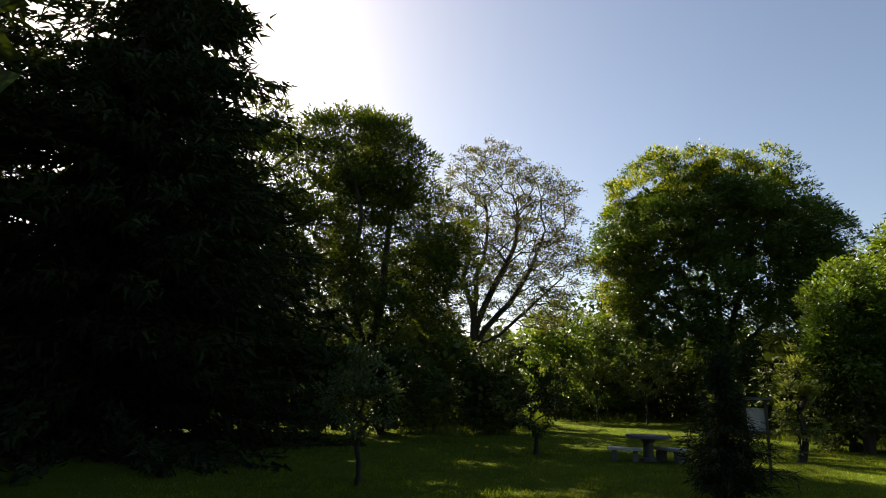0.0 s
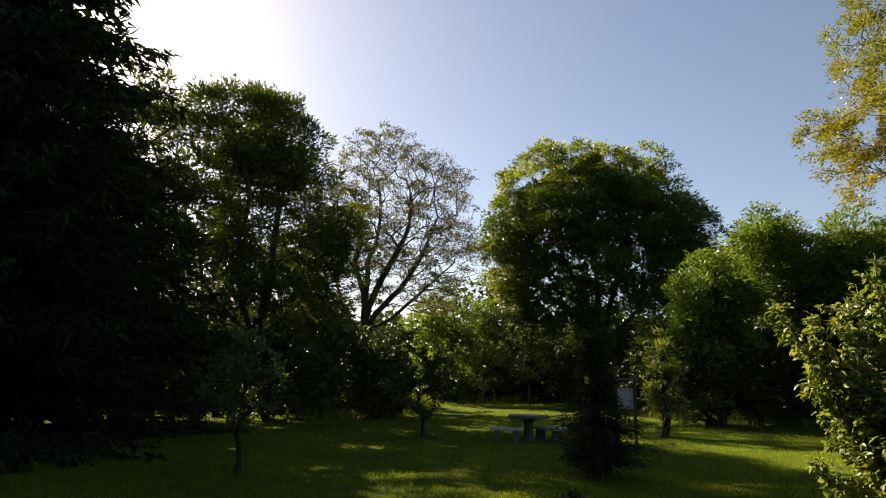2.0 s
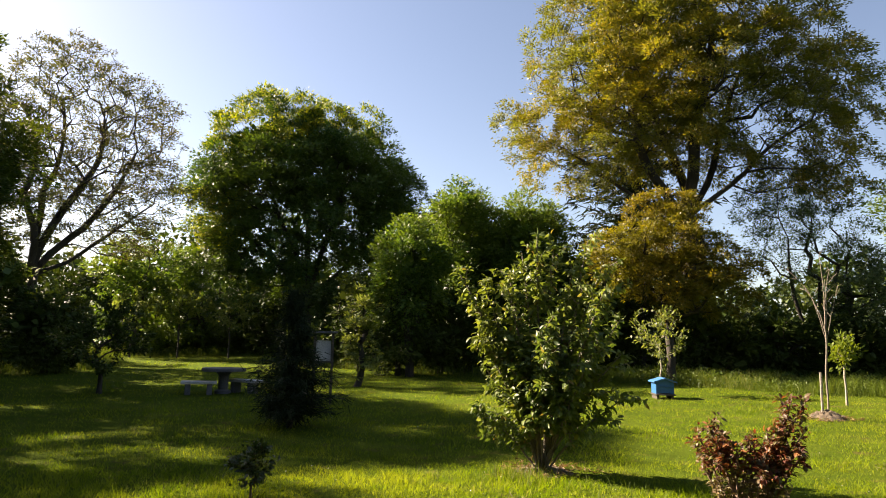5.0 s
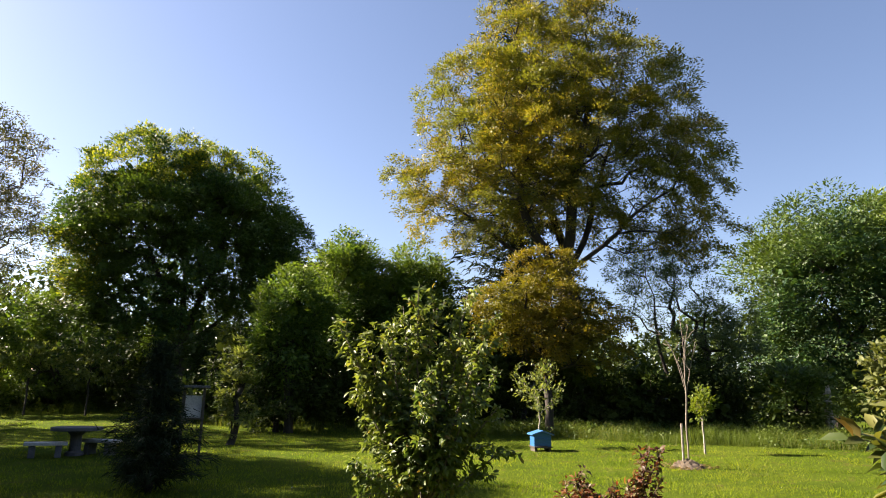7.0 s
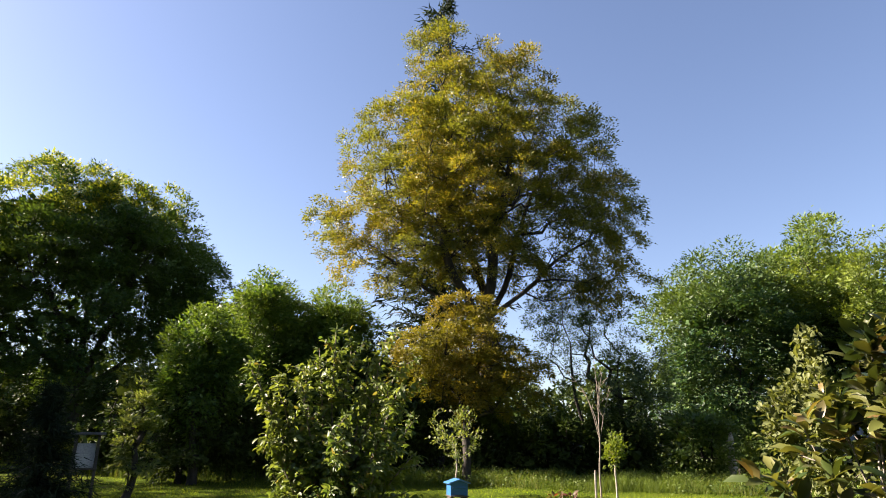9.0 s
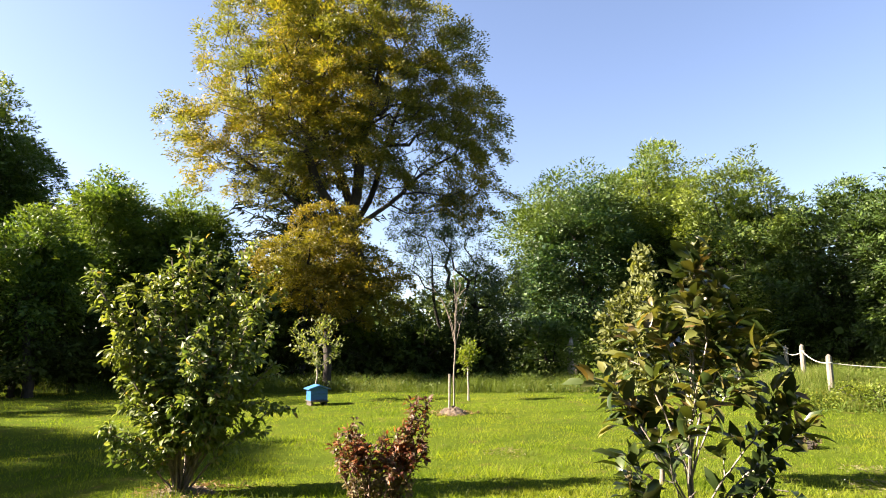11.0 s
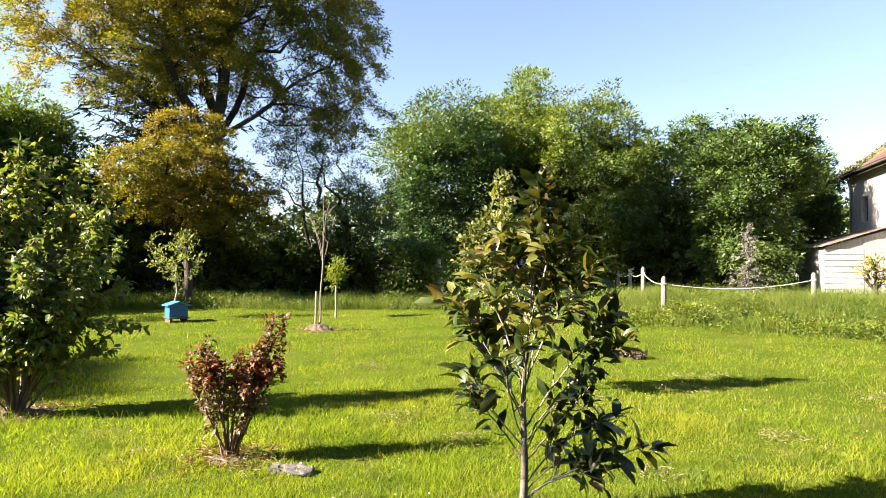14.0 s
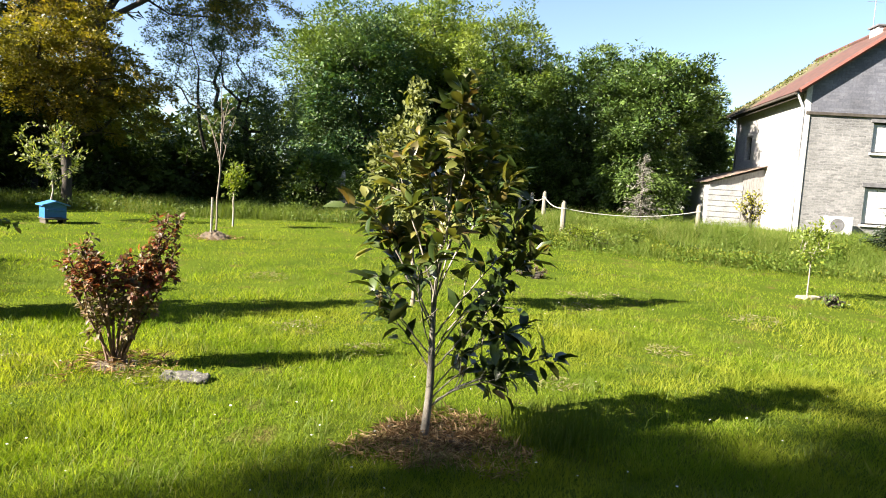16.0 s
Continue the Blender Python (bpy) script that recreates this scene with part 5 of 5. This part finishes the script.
red_tips = [(-0.34, 0.05, 0.86), (-0.26, -0.1, 0.98), (-0.15, 0.1, 0.9), (-0.05, -0.1, 0.82), (0.08, 0.12, 0.86), (0.2, -0.05, 0.84), (0.28, 0.1, 1.0), (0.36, 0, 1.2), (0.42, -0.04, 1.14), (0.46, 0.08, 0.98), (0.4, -0.12, 0.8), (-0.32, -0.05, 0.66), (-0.2, 0.18, 0.68), (0.12, -0.2, 0.66), (0.02, 0.2, 0.72)]
wands("red_leaved_bush", RX, RY, 31, red_tips, 0.013, BARK_RED, [("crown", LEAF_PURPLE, 2000, 0.047, None, ""), ("red_leaves", LEAF_RED, 1000, 0.05, upper, "red young leaves"), ("tip_leaves", LEAF_RED, 360, 0.05, tip, "orange-red shoot tips")],
      "low bush with red young leaves on bare brown stems", "bush", turn=-59, bare=0.44, gap=0.07, shoot=0.16, step=0.035, least=0.002, droop=0.15, wide=0.5, flat=0.6, upright=0.5)
build_mound("bare_soil", RX, RY, 0.28, 0.03, SOIL, 5, "bare soil round the red bush's foot", "soil")
scatter_straw(RX, RY, 0.4, 320, 6, "dry grass clippings round the red bush")

# evergreen with large glossy leaves
LX, LY = 4.08, 0.47
# Upper crown, which gets the young leaves in their sun-lightened colour.
def high(p):
    return p[:, 2] > 1.15


magnolia_tips = [(0.12, 0, 2.3), (0.04, 0.06, 2.12), (0.24, -0.05, 2.08), (-0.12, 0.05, 1.92), (0.36, 0.08, 1.9), (-0.26, -0.06, 1.74), (0.46, -0.08, 1.68), (-0.44, 0, 1.5), (-0.36, 0.12, 1.32), (0.6, 0.05, 1.42), (0.66, -0.05, 1.26), (0.5, 0.14, 1.1), (-0.34, -0.08, 1.06), (-0.36, 0.06, 0.92), (0.42, -0.14, 0.98), (0.08, -0.24, 1.5), (-0.05, 0.26, 1.3), (0.16, 0.24, 1.6), (-0.1, -0.25, 1.15),
                 (0.8, 0, 0.6), (0.66, -0.1, 0.5), (0.5, 0.06, 0.46), (0.48, -0.04, 0.74), (0.62, 0.12, 0.72)]
wands("evergreen_magnolia", LX, LY, 32, magnolia_tips, 0.027, BARK_PALE, [("crown", LEAF_LAUREL, 640, 0.136, None, ""), ("young_leaves", LEAF_TIP, 480, 0.122, high, "olive and bronze young leaves, lightened for sun on the upper crown")],
      "young evergreen magnolia with large glossy leaves in straw mulch", "tree", fork=1.5, turn=-83, bare=0.4, gap=0.14, shoot=0.17, along=0.6, step=0.05, least=0.0035, droop=-0.05, wide=0.42, flat=0.58, upright=0.5)
x, y = out(82.0, 8.4)
tree("pale_sapling", x, y, 33, 1.0, [(-0.05, 0, 2.0, 0.42, 0.4, 0.5), (-0.05, 0, 2.65, 0.2, 0.2, 0.35), (-0.05, 0, 2.95, 0.08, 0.08, 0.25), (-0.5, 0, 1.9, 0.22, 0.25, 0.4), (-0.1, 0, 1.45, 0.5, 0.45, 0.3), (0.3, 0, 2.1, 0.2, 0.2, 0.4)],
     150, 0.028, BARK_GREY, LEAF_SOFT, 4200, 0.075, 0.055, "slender young tree with small pale green leaves", "tree", turn=-83, step=0.15, thin_below=0.009, fine=True, wide=0.5, least=0.003)
build_mound("mulch_bed", LX - 0.05, LY - 0.13, 0.46, 0.04, SOIL, 7, "brown soil under straw mulch round the magnolia", "soil", long=0.75)
scatter_straw(10.2, -1.2, 0.34, 120, 12, "pale dry patch in the lawn", 0.06, DRY_GRASS)
scatter_straw(10.5, -1.75, 0.28, 90, 13, "pale dry patch in the lawn", 0.06, DRY_GRASS)
scatter_straw(4.2, 5.1, 0.22, 90, 14, "pale dry patch in the lawn", 0.08, DRY_GRASS)
scatter_straw(LX - 0.05, LY - 0.13, 0.52, 3600, 8, "dry straw mulch round the magnolia", 0.07)

# smaller plants
x, y = out(17.3, 7.1)
tree("holly_bush", x, y, 34, 0.15, [(0, 0, 0.34, 0.24, 0.24, 0.2), (0.05, 0, 0.5, 0.15, 0.15, 0.12)], 60, 0.012, BARK_RED, LEAF_LAUREL, 760, 0.05, 0.03, "small dark holly-like bush on the lawn", "bush", step=0.05, thin_below=0.006, fine=True, least=0.002, sunk=0.01)
x, y = out(20.9, 12.2)
conifer("dwarf_pine", x, y, 35, 2.5, 1.05, 13, 8, 13000, 0.17, NEEDLE_BLUE, "soft dark dwarf pine on the shaded lawn", category="pine", trunk_r=0.05, droop=-0.25, power=1.15, ragged=0.36, spray=0.07, bare=0.04, wide_leaf=0.1)
x, y = out(26.9, 22)
bush("young_maple", 26.9, 22, 3.5, 0.8, LEAF_PALE, 36, 2600, 0.14, "young tree with pale sunlit leaves", spread=0.09, category="tree", core=None, plate=0.16)
x, y = out(64.9, 16.2)
wands("bare_sapling", x, y, 37, [(0.02, 0, 3.55), (-0.68, 0, 3.3), (0.34, 0.05, 2.85), (0.2, -0.1, 3.2), (-0.3, 0.12, 2.9), (0.1, 0.1, 3.0)], 0.02, BARK_GREY, [("crown", LEAF_PALE, 60, 0.04, None, "")], "thin bare young tree tied to a stake on a soil mound", "tree", fork=2.2, turn=-65, bare=0.4, gap=0.3, shoot=0.3, step=0.12, least=0.007, upright=0.6)
build_mound("soil_mound", x, y, 0.42, 0.15, SOIL, 9, "brown soil mound with dry turf", "soil", long=1.2)
scatter_straw(x, y, 0.6, 400, 10, "dry turf on the soil mound", 0.1)
bm = bmesh.new()
rod(bm, [(x - 0.12, y + 0.05, 0.1), (x - 0.1, y + 0.05, 1.15)], 0.028, 8)
solid("tree_stake", bm, BARK_PALE, "short pale wooden stake beside the bare sapling", "stake")


def standard(bearing, far, tall, crown, leaf, seed, number, label, size=0.11, thick=0.025, bare=0.45, bark=None):
    """A young tree: a thin clear stem under a small crown."""
    x, y = out(bearing, far)
    c = (tall * (1 - bare)) / 2
    tree("young_tree", x, y, seed, tall * (bare + 0.1), [(0, 0, tall - c, crown, crown, c), (crown * 0.4, 0, tall - c * 0.8, crown * 0.6, crown * 0.6, c * 0.7), (-crown * 0.45, 0.1, tall - c * 1.1, crown * 0.6, crown * 0.6, c * 0.6)],
         70, thick, bark or BARK_PALE, leaf, number, size, 0.07, label, "tree", step=0.18, turn=-bearing, least=0.004)


standard(53.0, 20.6, 2.75, 0.85, LEAF_PALE, 40, 850, "young tree with pale leaves behind the beehive", bare=0.35)
standard(66.3, 19.5, 1.95, 0.3, LEAF_LIME, 41, 600, "small sapling with light green leaves in the long grass")
standard(114.4, 13.4, 1.55, 0.27, LEAF_LIME, 42, 620, "thin sapling with yellow-green leaves above a white slab", 0.07, 0.012, 0.35)
standard(-9.2, 12.3, 2.8, 0.85, LEAF_BLUE, 43, 2400, "small fruit tree in deep shade", 0.085, 0.045, 0.24, BARK)
standard(6.6, 20.5, 3.0, 1.35, LEAF_DARK, 44, 3600, "round fruit tree coloured dark for deep shade", 0.11, 0.06, 0.12, BARK)
standard(12.3, 41, 4.3, 1.7, LEAF_PALE, 45, 1300, "young fruit tree at the lawn's end", 0.2, 0.05, 0.4, BARK)
standard(16.3, 41, 4.4, 1.7, LEAF_PALE, 46, 1300, "young fruit tree at the lawn's end", 0.2, 0.05, 0.4, BARK)
standard(8.8, 42, 4.2, 1.7, LEAF_PALE, 47, 1100, "young fruit tree at the lawn's end", 0.2, 0.05, 0.4, BARK)
bush("yellow_bush", 110.1, 25, 1.6, 0.6, LEAF_YELLOW, 48, 460, 0.1, "loose airy bush with yellow leaves before the shed", spread=0.1)
x, y = out(101.5, 23.5)
conifer("young_spruce", x, y, 49, 2.5, 0.9, 11, 5, 1500, 0.11, NEEDLE_DRY, "thin young spruce with greyish needles behind the rope", trunk_r=0.03, droop=0.05, spray=0.05, ragged=0.35)
x, y = out(121, 20)
conifer("young_pine", x, y, 50, 2.4, 1.0, 12, 8, 5000, 0.2, NEEDLE_BLUE, "bushy young pine beside the house", category="pine", trunk_r=0.05, droop=-0.2, power=0.6, spray=0.07)


def build_slab(name, x, y, sx, sy, sz, turn, mat, label, seed):
    bm = boxed(-sx / 2, sx / 2, -sy / 2, sy / 2, -0.03, sz, 0.012)
    bmesh.ops.subdivide_edges(bm, edges=bm.edges, cuts=9, use_grid_fill=True)
    for v in bm.verts:
        v.co += Vector((noise.noise(v.co * 9 + Vector((seed, 0, 0))), noise.noise(v.co * 9 + Vector((0, seed, 0))), noise.noise(v.co * 12 + Vector((0, 0, seed))) * 0.8)) * 0.03 + Vector((noise.noise(v.co * 34), noise.noise(v.co * 34 + Vector((5, 0, 0))), noise.noise(v.co * 34 + Vector((0, seed, 3))))) * 0.016
    ob = solid(name, bm, mat, label, "stone")
    ob.matrix_world = pose(x, y, ht(x, y), 0, 0, turn)
    return ob


build_slab("flat_stone", 4.72, 2.42, 0.17, 0.34, 0.045, 10, STONE_FLAT, "rough grey flat stone in the grass", 1)
x, y = out(114.6, 13.3)
build_slab("white_slab", x, y, 0.26, 0.42, 0.05, 20, CONCRETE, "pale slab at the thin sapling's foot", 2)


def build_white_hive(x, y, turn):
    h = thing("white_beehive", x, y, ht(x, y), "white beehive under a flat dark roof in the shade", "beehive", turn=turn)
    for a in (-0.22, 0.22):
        for b in (-0.22, 0.22):
            part("leg", boxed(a - 0.03, a + 0.03, b - 0.03, b + 0.03, -0.03, 1.74, 0.005), WOOD_DARK, h)
    part("floor_board", boxed(-0.26, 0.26, -0.26, 0.26, 1.02, 1.06, 0.006), WOOD_DARK, h)
    part("body", boxed(-0.185, 0.185, -0.185, 0.185, 1.06, 1.34, 0.01), PALE_STONE, h, "white lower box")
    part("body", boxed(-0.18, 0.18, -0.18, 0.18, 1.345, 1.56, 0.01), PALE_STONE, h, "white upper box")
    part("flat_roof", boxed(-0.34, 0.34, -0.34, 0.34, 1.74, 1.79, 0.008), CONCRETE_DARK, h, "dark flat roof on posts")


build_white_hive(*out(23.7, 16.5), -25)


bush("bank_shrub", 96.8, 18.8, 0.7, 0.7, LEAF_LIME, 51, 2200, 0.07, "bushy yellow-green weeds at the fence post", spread=0.08, low=0.3)
bush("bank_shrub", 98.3, 18.6, 0.55, 0.8, LEAF_LIME, 57, 1500, 0.055, "yellowish weeds on the bank", spread=0.1, low=0.3)
bush("bank_shrub", 100.5, 19.2, 0.42, 0.7, LEAF_HEDGE, 52, 1500, 0.07, "bushy yellow-green weeds on the bank", spread=0.06, low=0.3)
bush("bank_shrub", 105, 18.8, 0.4, 0.8, LEAF_HEDGE, 53, 1500, 0.07, "bushy green weeds on the bank", spread=0.06, low=0.3)
bush("bank_shrub", 109.5, 18.4, 0.42, 0.9, LEAF_HEDGE, 54, 1500, 0.07, "bushy green weeds on the bank", spread=0.06, low=0.3)
bush("bank_shrub", 89, 20.5, 0.4, 0.6, LEAF_HEDGE, 55, 2200, 0.07, "bushy green weeds at the lawn's edge", spread=0.06, low=0.3)
x, y = out(75.3, 27.4)
bm = bmesh.new()
rod(bm, [(x, y, 0.2), (x + 0.02, y, 1.0), (x - 0.03, y, 1.7), (x + 0.03, y - 0.02, 2.1), (x + 0.2, y, 2.35)], [0.2, 0.16, 0.15, 0.12, 0.04], 12)
for v in bm.verts:
    v.co += Vector((noise.noise(v.co * 3), noise.noise(v.co * 3 + Vector((9, 0, 0))), noise.noise(v.co * 5) * 1.5)) * 0.06
solid("dead_stump", bm, DEAD_WOOD, "pale peeled stump of a dead tree in the hedge", "stump")
for n, (b, d) in enumerate(((93.0, 12.2), (92.2, 12.4), (116, 12.6), (60, 9.5))):
    bush("lawn_weed", b, d, 0.28, 0.25, LEAF_PURPLE if n < 2 else LEAF_HEDGE, 56 + n, 160, 0.05, "low dark weed tuft in the lawn", spread=0.03, category="weed", low=0.3)


# ---- grass ----
def lawn_grass(name, seed, number, near, far, tall, wide, label, lo=-24, hi=128, power=1.0):
    rng = np.random.default_rng(seed)
    d = near * (far / near) ** (rng.random(number) ** power) * (1 + 0.22 * rng.random(number) ** 2)
    b = np.radians(rng.uniform(lo, hi, number) + 5 * rng.normal(size=number))
    x, y = d * np.sin(b), d * np.cos(b)
    tuft = np.array([noise.noise(Vector((px * 0.9, py * 0.9, 3.0))) + 0.55 * noise.noise(Vector((px * 4, py * 4, 9.0))) + 0.4 * noise.noise(Vector((px * 11, py * 11, 5.0))) for px, py in zip(x[::1], y[::1])])
    keep = (np.hypot((x - LX + 0.05) * 1.2, (y - LY + 0.13)) > 0.36 + 0.2 * rng.random(number) + 0.12 * np.sin(9 * np.arctan2(y - LY, x - LX))) & (np.hypot(x - SX, y - SY) > 0.46) & (np.hypot(x - RX, y - RY) > 0.2) & (tuft > -0.62 + 0.25 * rng.random(number))
    x, y, tuft, d = x[keep], y[keep], tuft[keep], d[keep]
    h = tall * np.exp(1.0 * tuft + 0.3 * rng.normal(size=len(x)) - 0.1)
    tagged(new(name, blades(rng, x, y, np.clip(h, 0.02, 0.3), wide * np.sqrt(d / near), GRASS_BLADE, name, 0.9, False)), label, "grass", kind="stuff")


lawn_grass("lawn_grass", 60, 350000, 2.4, 8.0, 0.05, 0.0048, "bright green lawn grass blades, near part")
lawn_grass("lawn_grass", 62, 36000, 0.6, 11.0, 0.055, 0.009, "lawn grass blades behind the walk", 122, 342, 0.5)
lawn_grass("lawn_grass", 63, 26000, 0.6, 2.9, 0.055, 0.0045, "lawn grass blades round the walk", power=0.6)
lawn_grass("lawn_grass", 61, 210000, 8.0, 42.0, 0.052, 0.0098, "bright green lawn grass blades, far part")


def tall_grass(name, seed, number, line, width, tall, label, material=None, wide=0.014, sway=0.4):
    rng = np.random.default_rng(seed)
    p = np.array(line, float)
    seg = np.linalg.norm(np.diff(p, axis=0), axis=1)
    k = rng.choice(len(seg), size=number, p=seg / seg.sum())
    t = rng.random(number)[:, None]
    at = p[k] * (1 - t) + p[k + 1] * t
    d = unit(p[k + 1] - p[k])
    at = at + np.stack([d[:, 1], -d[:, 0]], 1) * (rng.uniform(-0.5, 0.5, number) * width)[:, None] + rng.normal(size=(number, 2)) * 0.15
    clump = np.array([noise.noise(Vector((a * 0.8, b * 0.8, seed))) + 0.5 * noise.noise(Vector((a * 2.6, b * 2.6, seed))) for a, b in at])
    h = tall * np.clip(1 + 1.3 * clump + 0.4 * rng.normal(size=number), 0.22, 2.0)
    tagged(new(name, blades(rng, at[:, 0], at[:, 1], h, wide, material or TALL_BLADE, name, sway)), label, "grass", kind="stuff")


tall_grass("tall_grass", 70, 30000, [(18.7, 18.2), (20.8, 14.7), (20.9, 11.6), (21.5, 8.8), (22.6, 6.6), (23.0, 3.4), (22.2, 2.2)], 2.6, 0.36, "long uncut grass along the hedge", wide=0.007, sway=0.9)
tall_grass("tall_grass", 71, 38000, [(20.6, 0.4), (18.9, -4.0), (16.9, -8.6), (15.4, -12.5)], 3.2, 0.34, "long grass on the bank below the fence", wide=0.0065, sway=0.85)
tall_grass("tall_grass", 72, 16000, [(24.0, 0.0), (23.0, -5.0), (21.5, -10.0), (20.5, -14)], 6.0, 0.24, "long grass between the fence and the house", wide=0.008, sway=0.7)
tall_grass("tall_grass", 73, 14000, [(-9, 26), (-1.5, 28.5), (3.5, 31), (5, 43), (16, 42.5), (14.6, 30), (15, 24), (19.5, 19)], 2.0, 0.45, "long uncut grass at the lawn's shaded end", wide=0.008)


def daisies(seed, number):
    rng = np.random.default_rng(seed)
    b, d = np.radians(rng.uniform(20, 125, number)), rng.uniform(3, 13, number)
    x, y = d * np.sin(b), d * np.cos(b)
    at = np.stack([x, y, height(x, y) + rng.uniform(0.05, 0.09, number)], 1)
    way = rng.normal(size=(number, 3)) * np.array([1, 1, 0.2])
    tagged(new("daisies", leaves(rng, at, way, 0.017, PETAL, "daisies", wide=0.9, flat=0.8)), "tiny white daisies scattered in the lawn", "daisies", kind="stuff")


daisies(80, 260)


def tufts(seed, number):
    """Coarse dark tufts that stand out of the mown lawn."""
    rng = np.random.default_rng(seed)
    b, d = np.radians(rng.uniform(-15, 124, number)), 3.0 * (20 / 3.0) ** rng.random(number)
    per, x, y, h = 46, d * np.sin(b), d * np.cos(b), rng.uniform(0.06, 0.13, number)
    r = rng.uniform(0.05, 0.2, number)
    px = np.repeat(x, per) + rng.normal(size=number * per) * np.repeat(r, per)
    py = np.repeat(y, per) + rng.normal(size=number * per) * np.repeat(r, per)
    tall = np.repeat(h, per) * rng.uniform(0.6, 1.2, number * per)
    tagged(new("grass_tufts", blades(rng, px, py, tall, 0.006, TALL_BLADE, "grass_tufts", 0.9)), "coarse dark green tufts in the lawn", "grass", kind="stuff")


tufts(83, 420)
for n, (b, d, r) in enumerate(((60, 5.3, 0.2), (72, 7.0, 0.3), (78, 6.2, 0.22), (88, 7.6, 0.3), (97, 9.4, 0.35), (104, 7.2, 0.25), (69, 10.5, 0.35), (50, 6.0, 0.25), (111, 10.0, 0.4), (84, 11.5, 0.4), (95, 5.5, 0.2))):
    scatter_straw(*out(b, d), r, int(520 * r), 90 + n, "pale dry patch in the lawn", 0.06, DRY_GRASS)


def weeds(name, seed, number, line, width, tall, size, material, label):
    """Leafy weeds in drifts along a line."""
    rng = np.random.default_rng(seed)
    p = np.array(line, float)
    seg = np.linalg.norm(np.diff(p, axis=0), axis=1)
    k = rng.choice(len(seg), size=number * 2, p=seg / seg.sum())
    t = rng.random(number * 2)[:, None]
    d = unit(p[k + 1] - p[k])
    at = p[k] * (1 - t) + p[k + 1] * t + np.stack([d[:, 1], -d[:, 0]], 1) * (rng.normal(size=number * 2) * width * 0.4)[:, None]
    drift = np.array([noise.noise(Vector((a * 0.7, b * 0.7, seed))) + 0.6 * noise.noise(Vector((a * 2.2, b * 2.2, seed))) for a, b in at])
    keep = drift > rng.uniform(-0.35, 0.35, number * 2)
    at, drift = at[keep], drift[keep]
    z = height(at[:, 0], at[:, 1]) + tall * (0.45 + 0.8 * np.clip(drift, 0, 1)) * rng.random(len(at)) ** 0.6
    tagged(new(name, leaves(rng, np.stack([at[:, 0], at[:, 1], z], 1), rng.normal(size=(len(at), 3)) + np.array([0, 0, 0.5]), size, material, name, wide=0.4, flat=0.55)), label, "weeds", kind="stuff")


weeds("bank_weeds", 81, 26000, [(19.6, -0.9), (18.3, -4.2), (16.5, -8.4), (15.2, -12.2)], 2.4, 0.46, 0.08, WEED_LEAF, "leafy yellow-green weeds on the bank below the fence")
weeds("hedge_weeds", 82, 22000, [(19.2, 19.0), (21.2, 15.0), (21.5, 11.7), (22.2, 8.8), (23.2, 6.6), (23.6, 2.6), (22.2, 0.8)], 2.4, 0.62, 0.1, LEAF_HEDGE, "dark green nettles and weeds along the hedge's foot")
tall_grass("tall_grass", 75, 700, [(4.15, -0.2), (4.3, -0.65)], 0.35, 0.14, "longer dark green grass tuft beside the mulch", wide=0.007)
tall_grass("tall_grass", 76, 380, [(5.25, 5.9), (5.0, 6.2)], 0.4, 0.16, "longer grass beside the shrub's bare patch", wide=0.007)
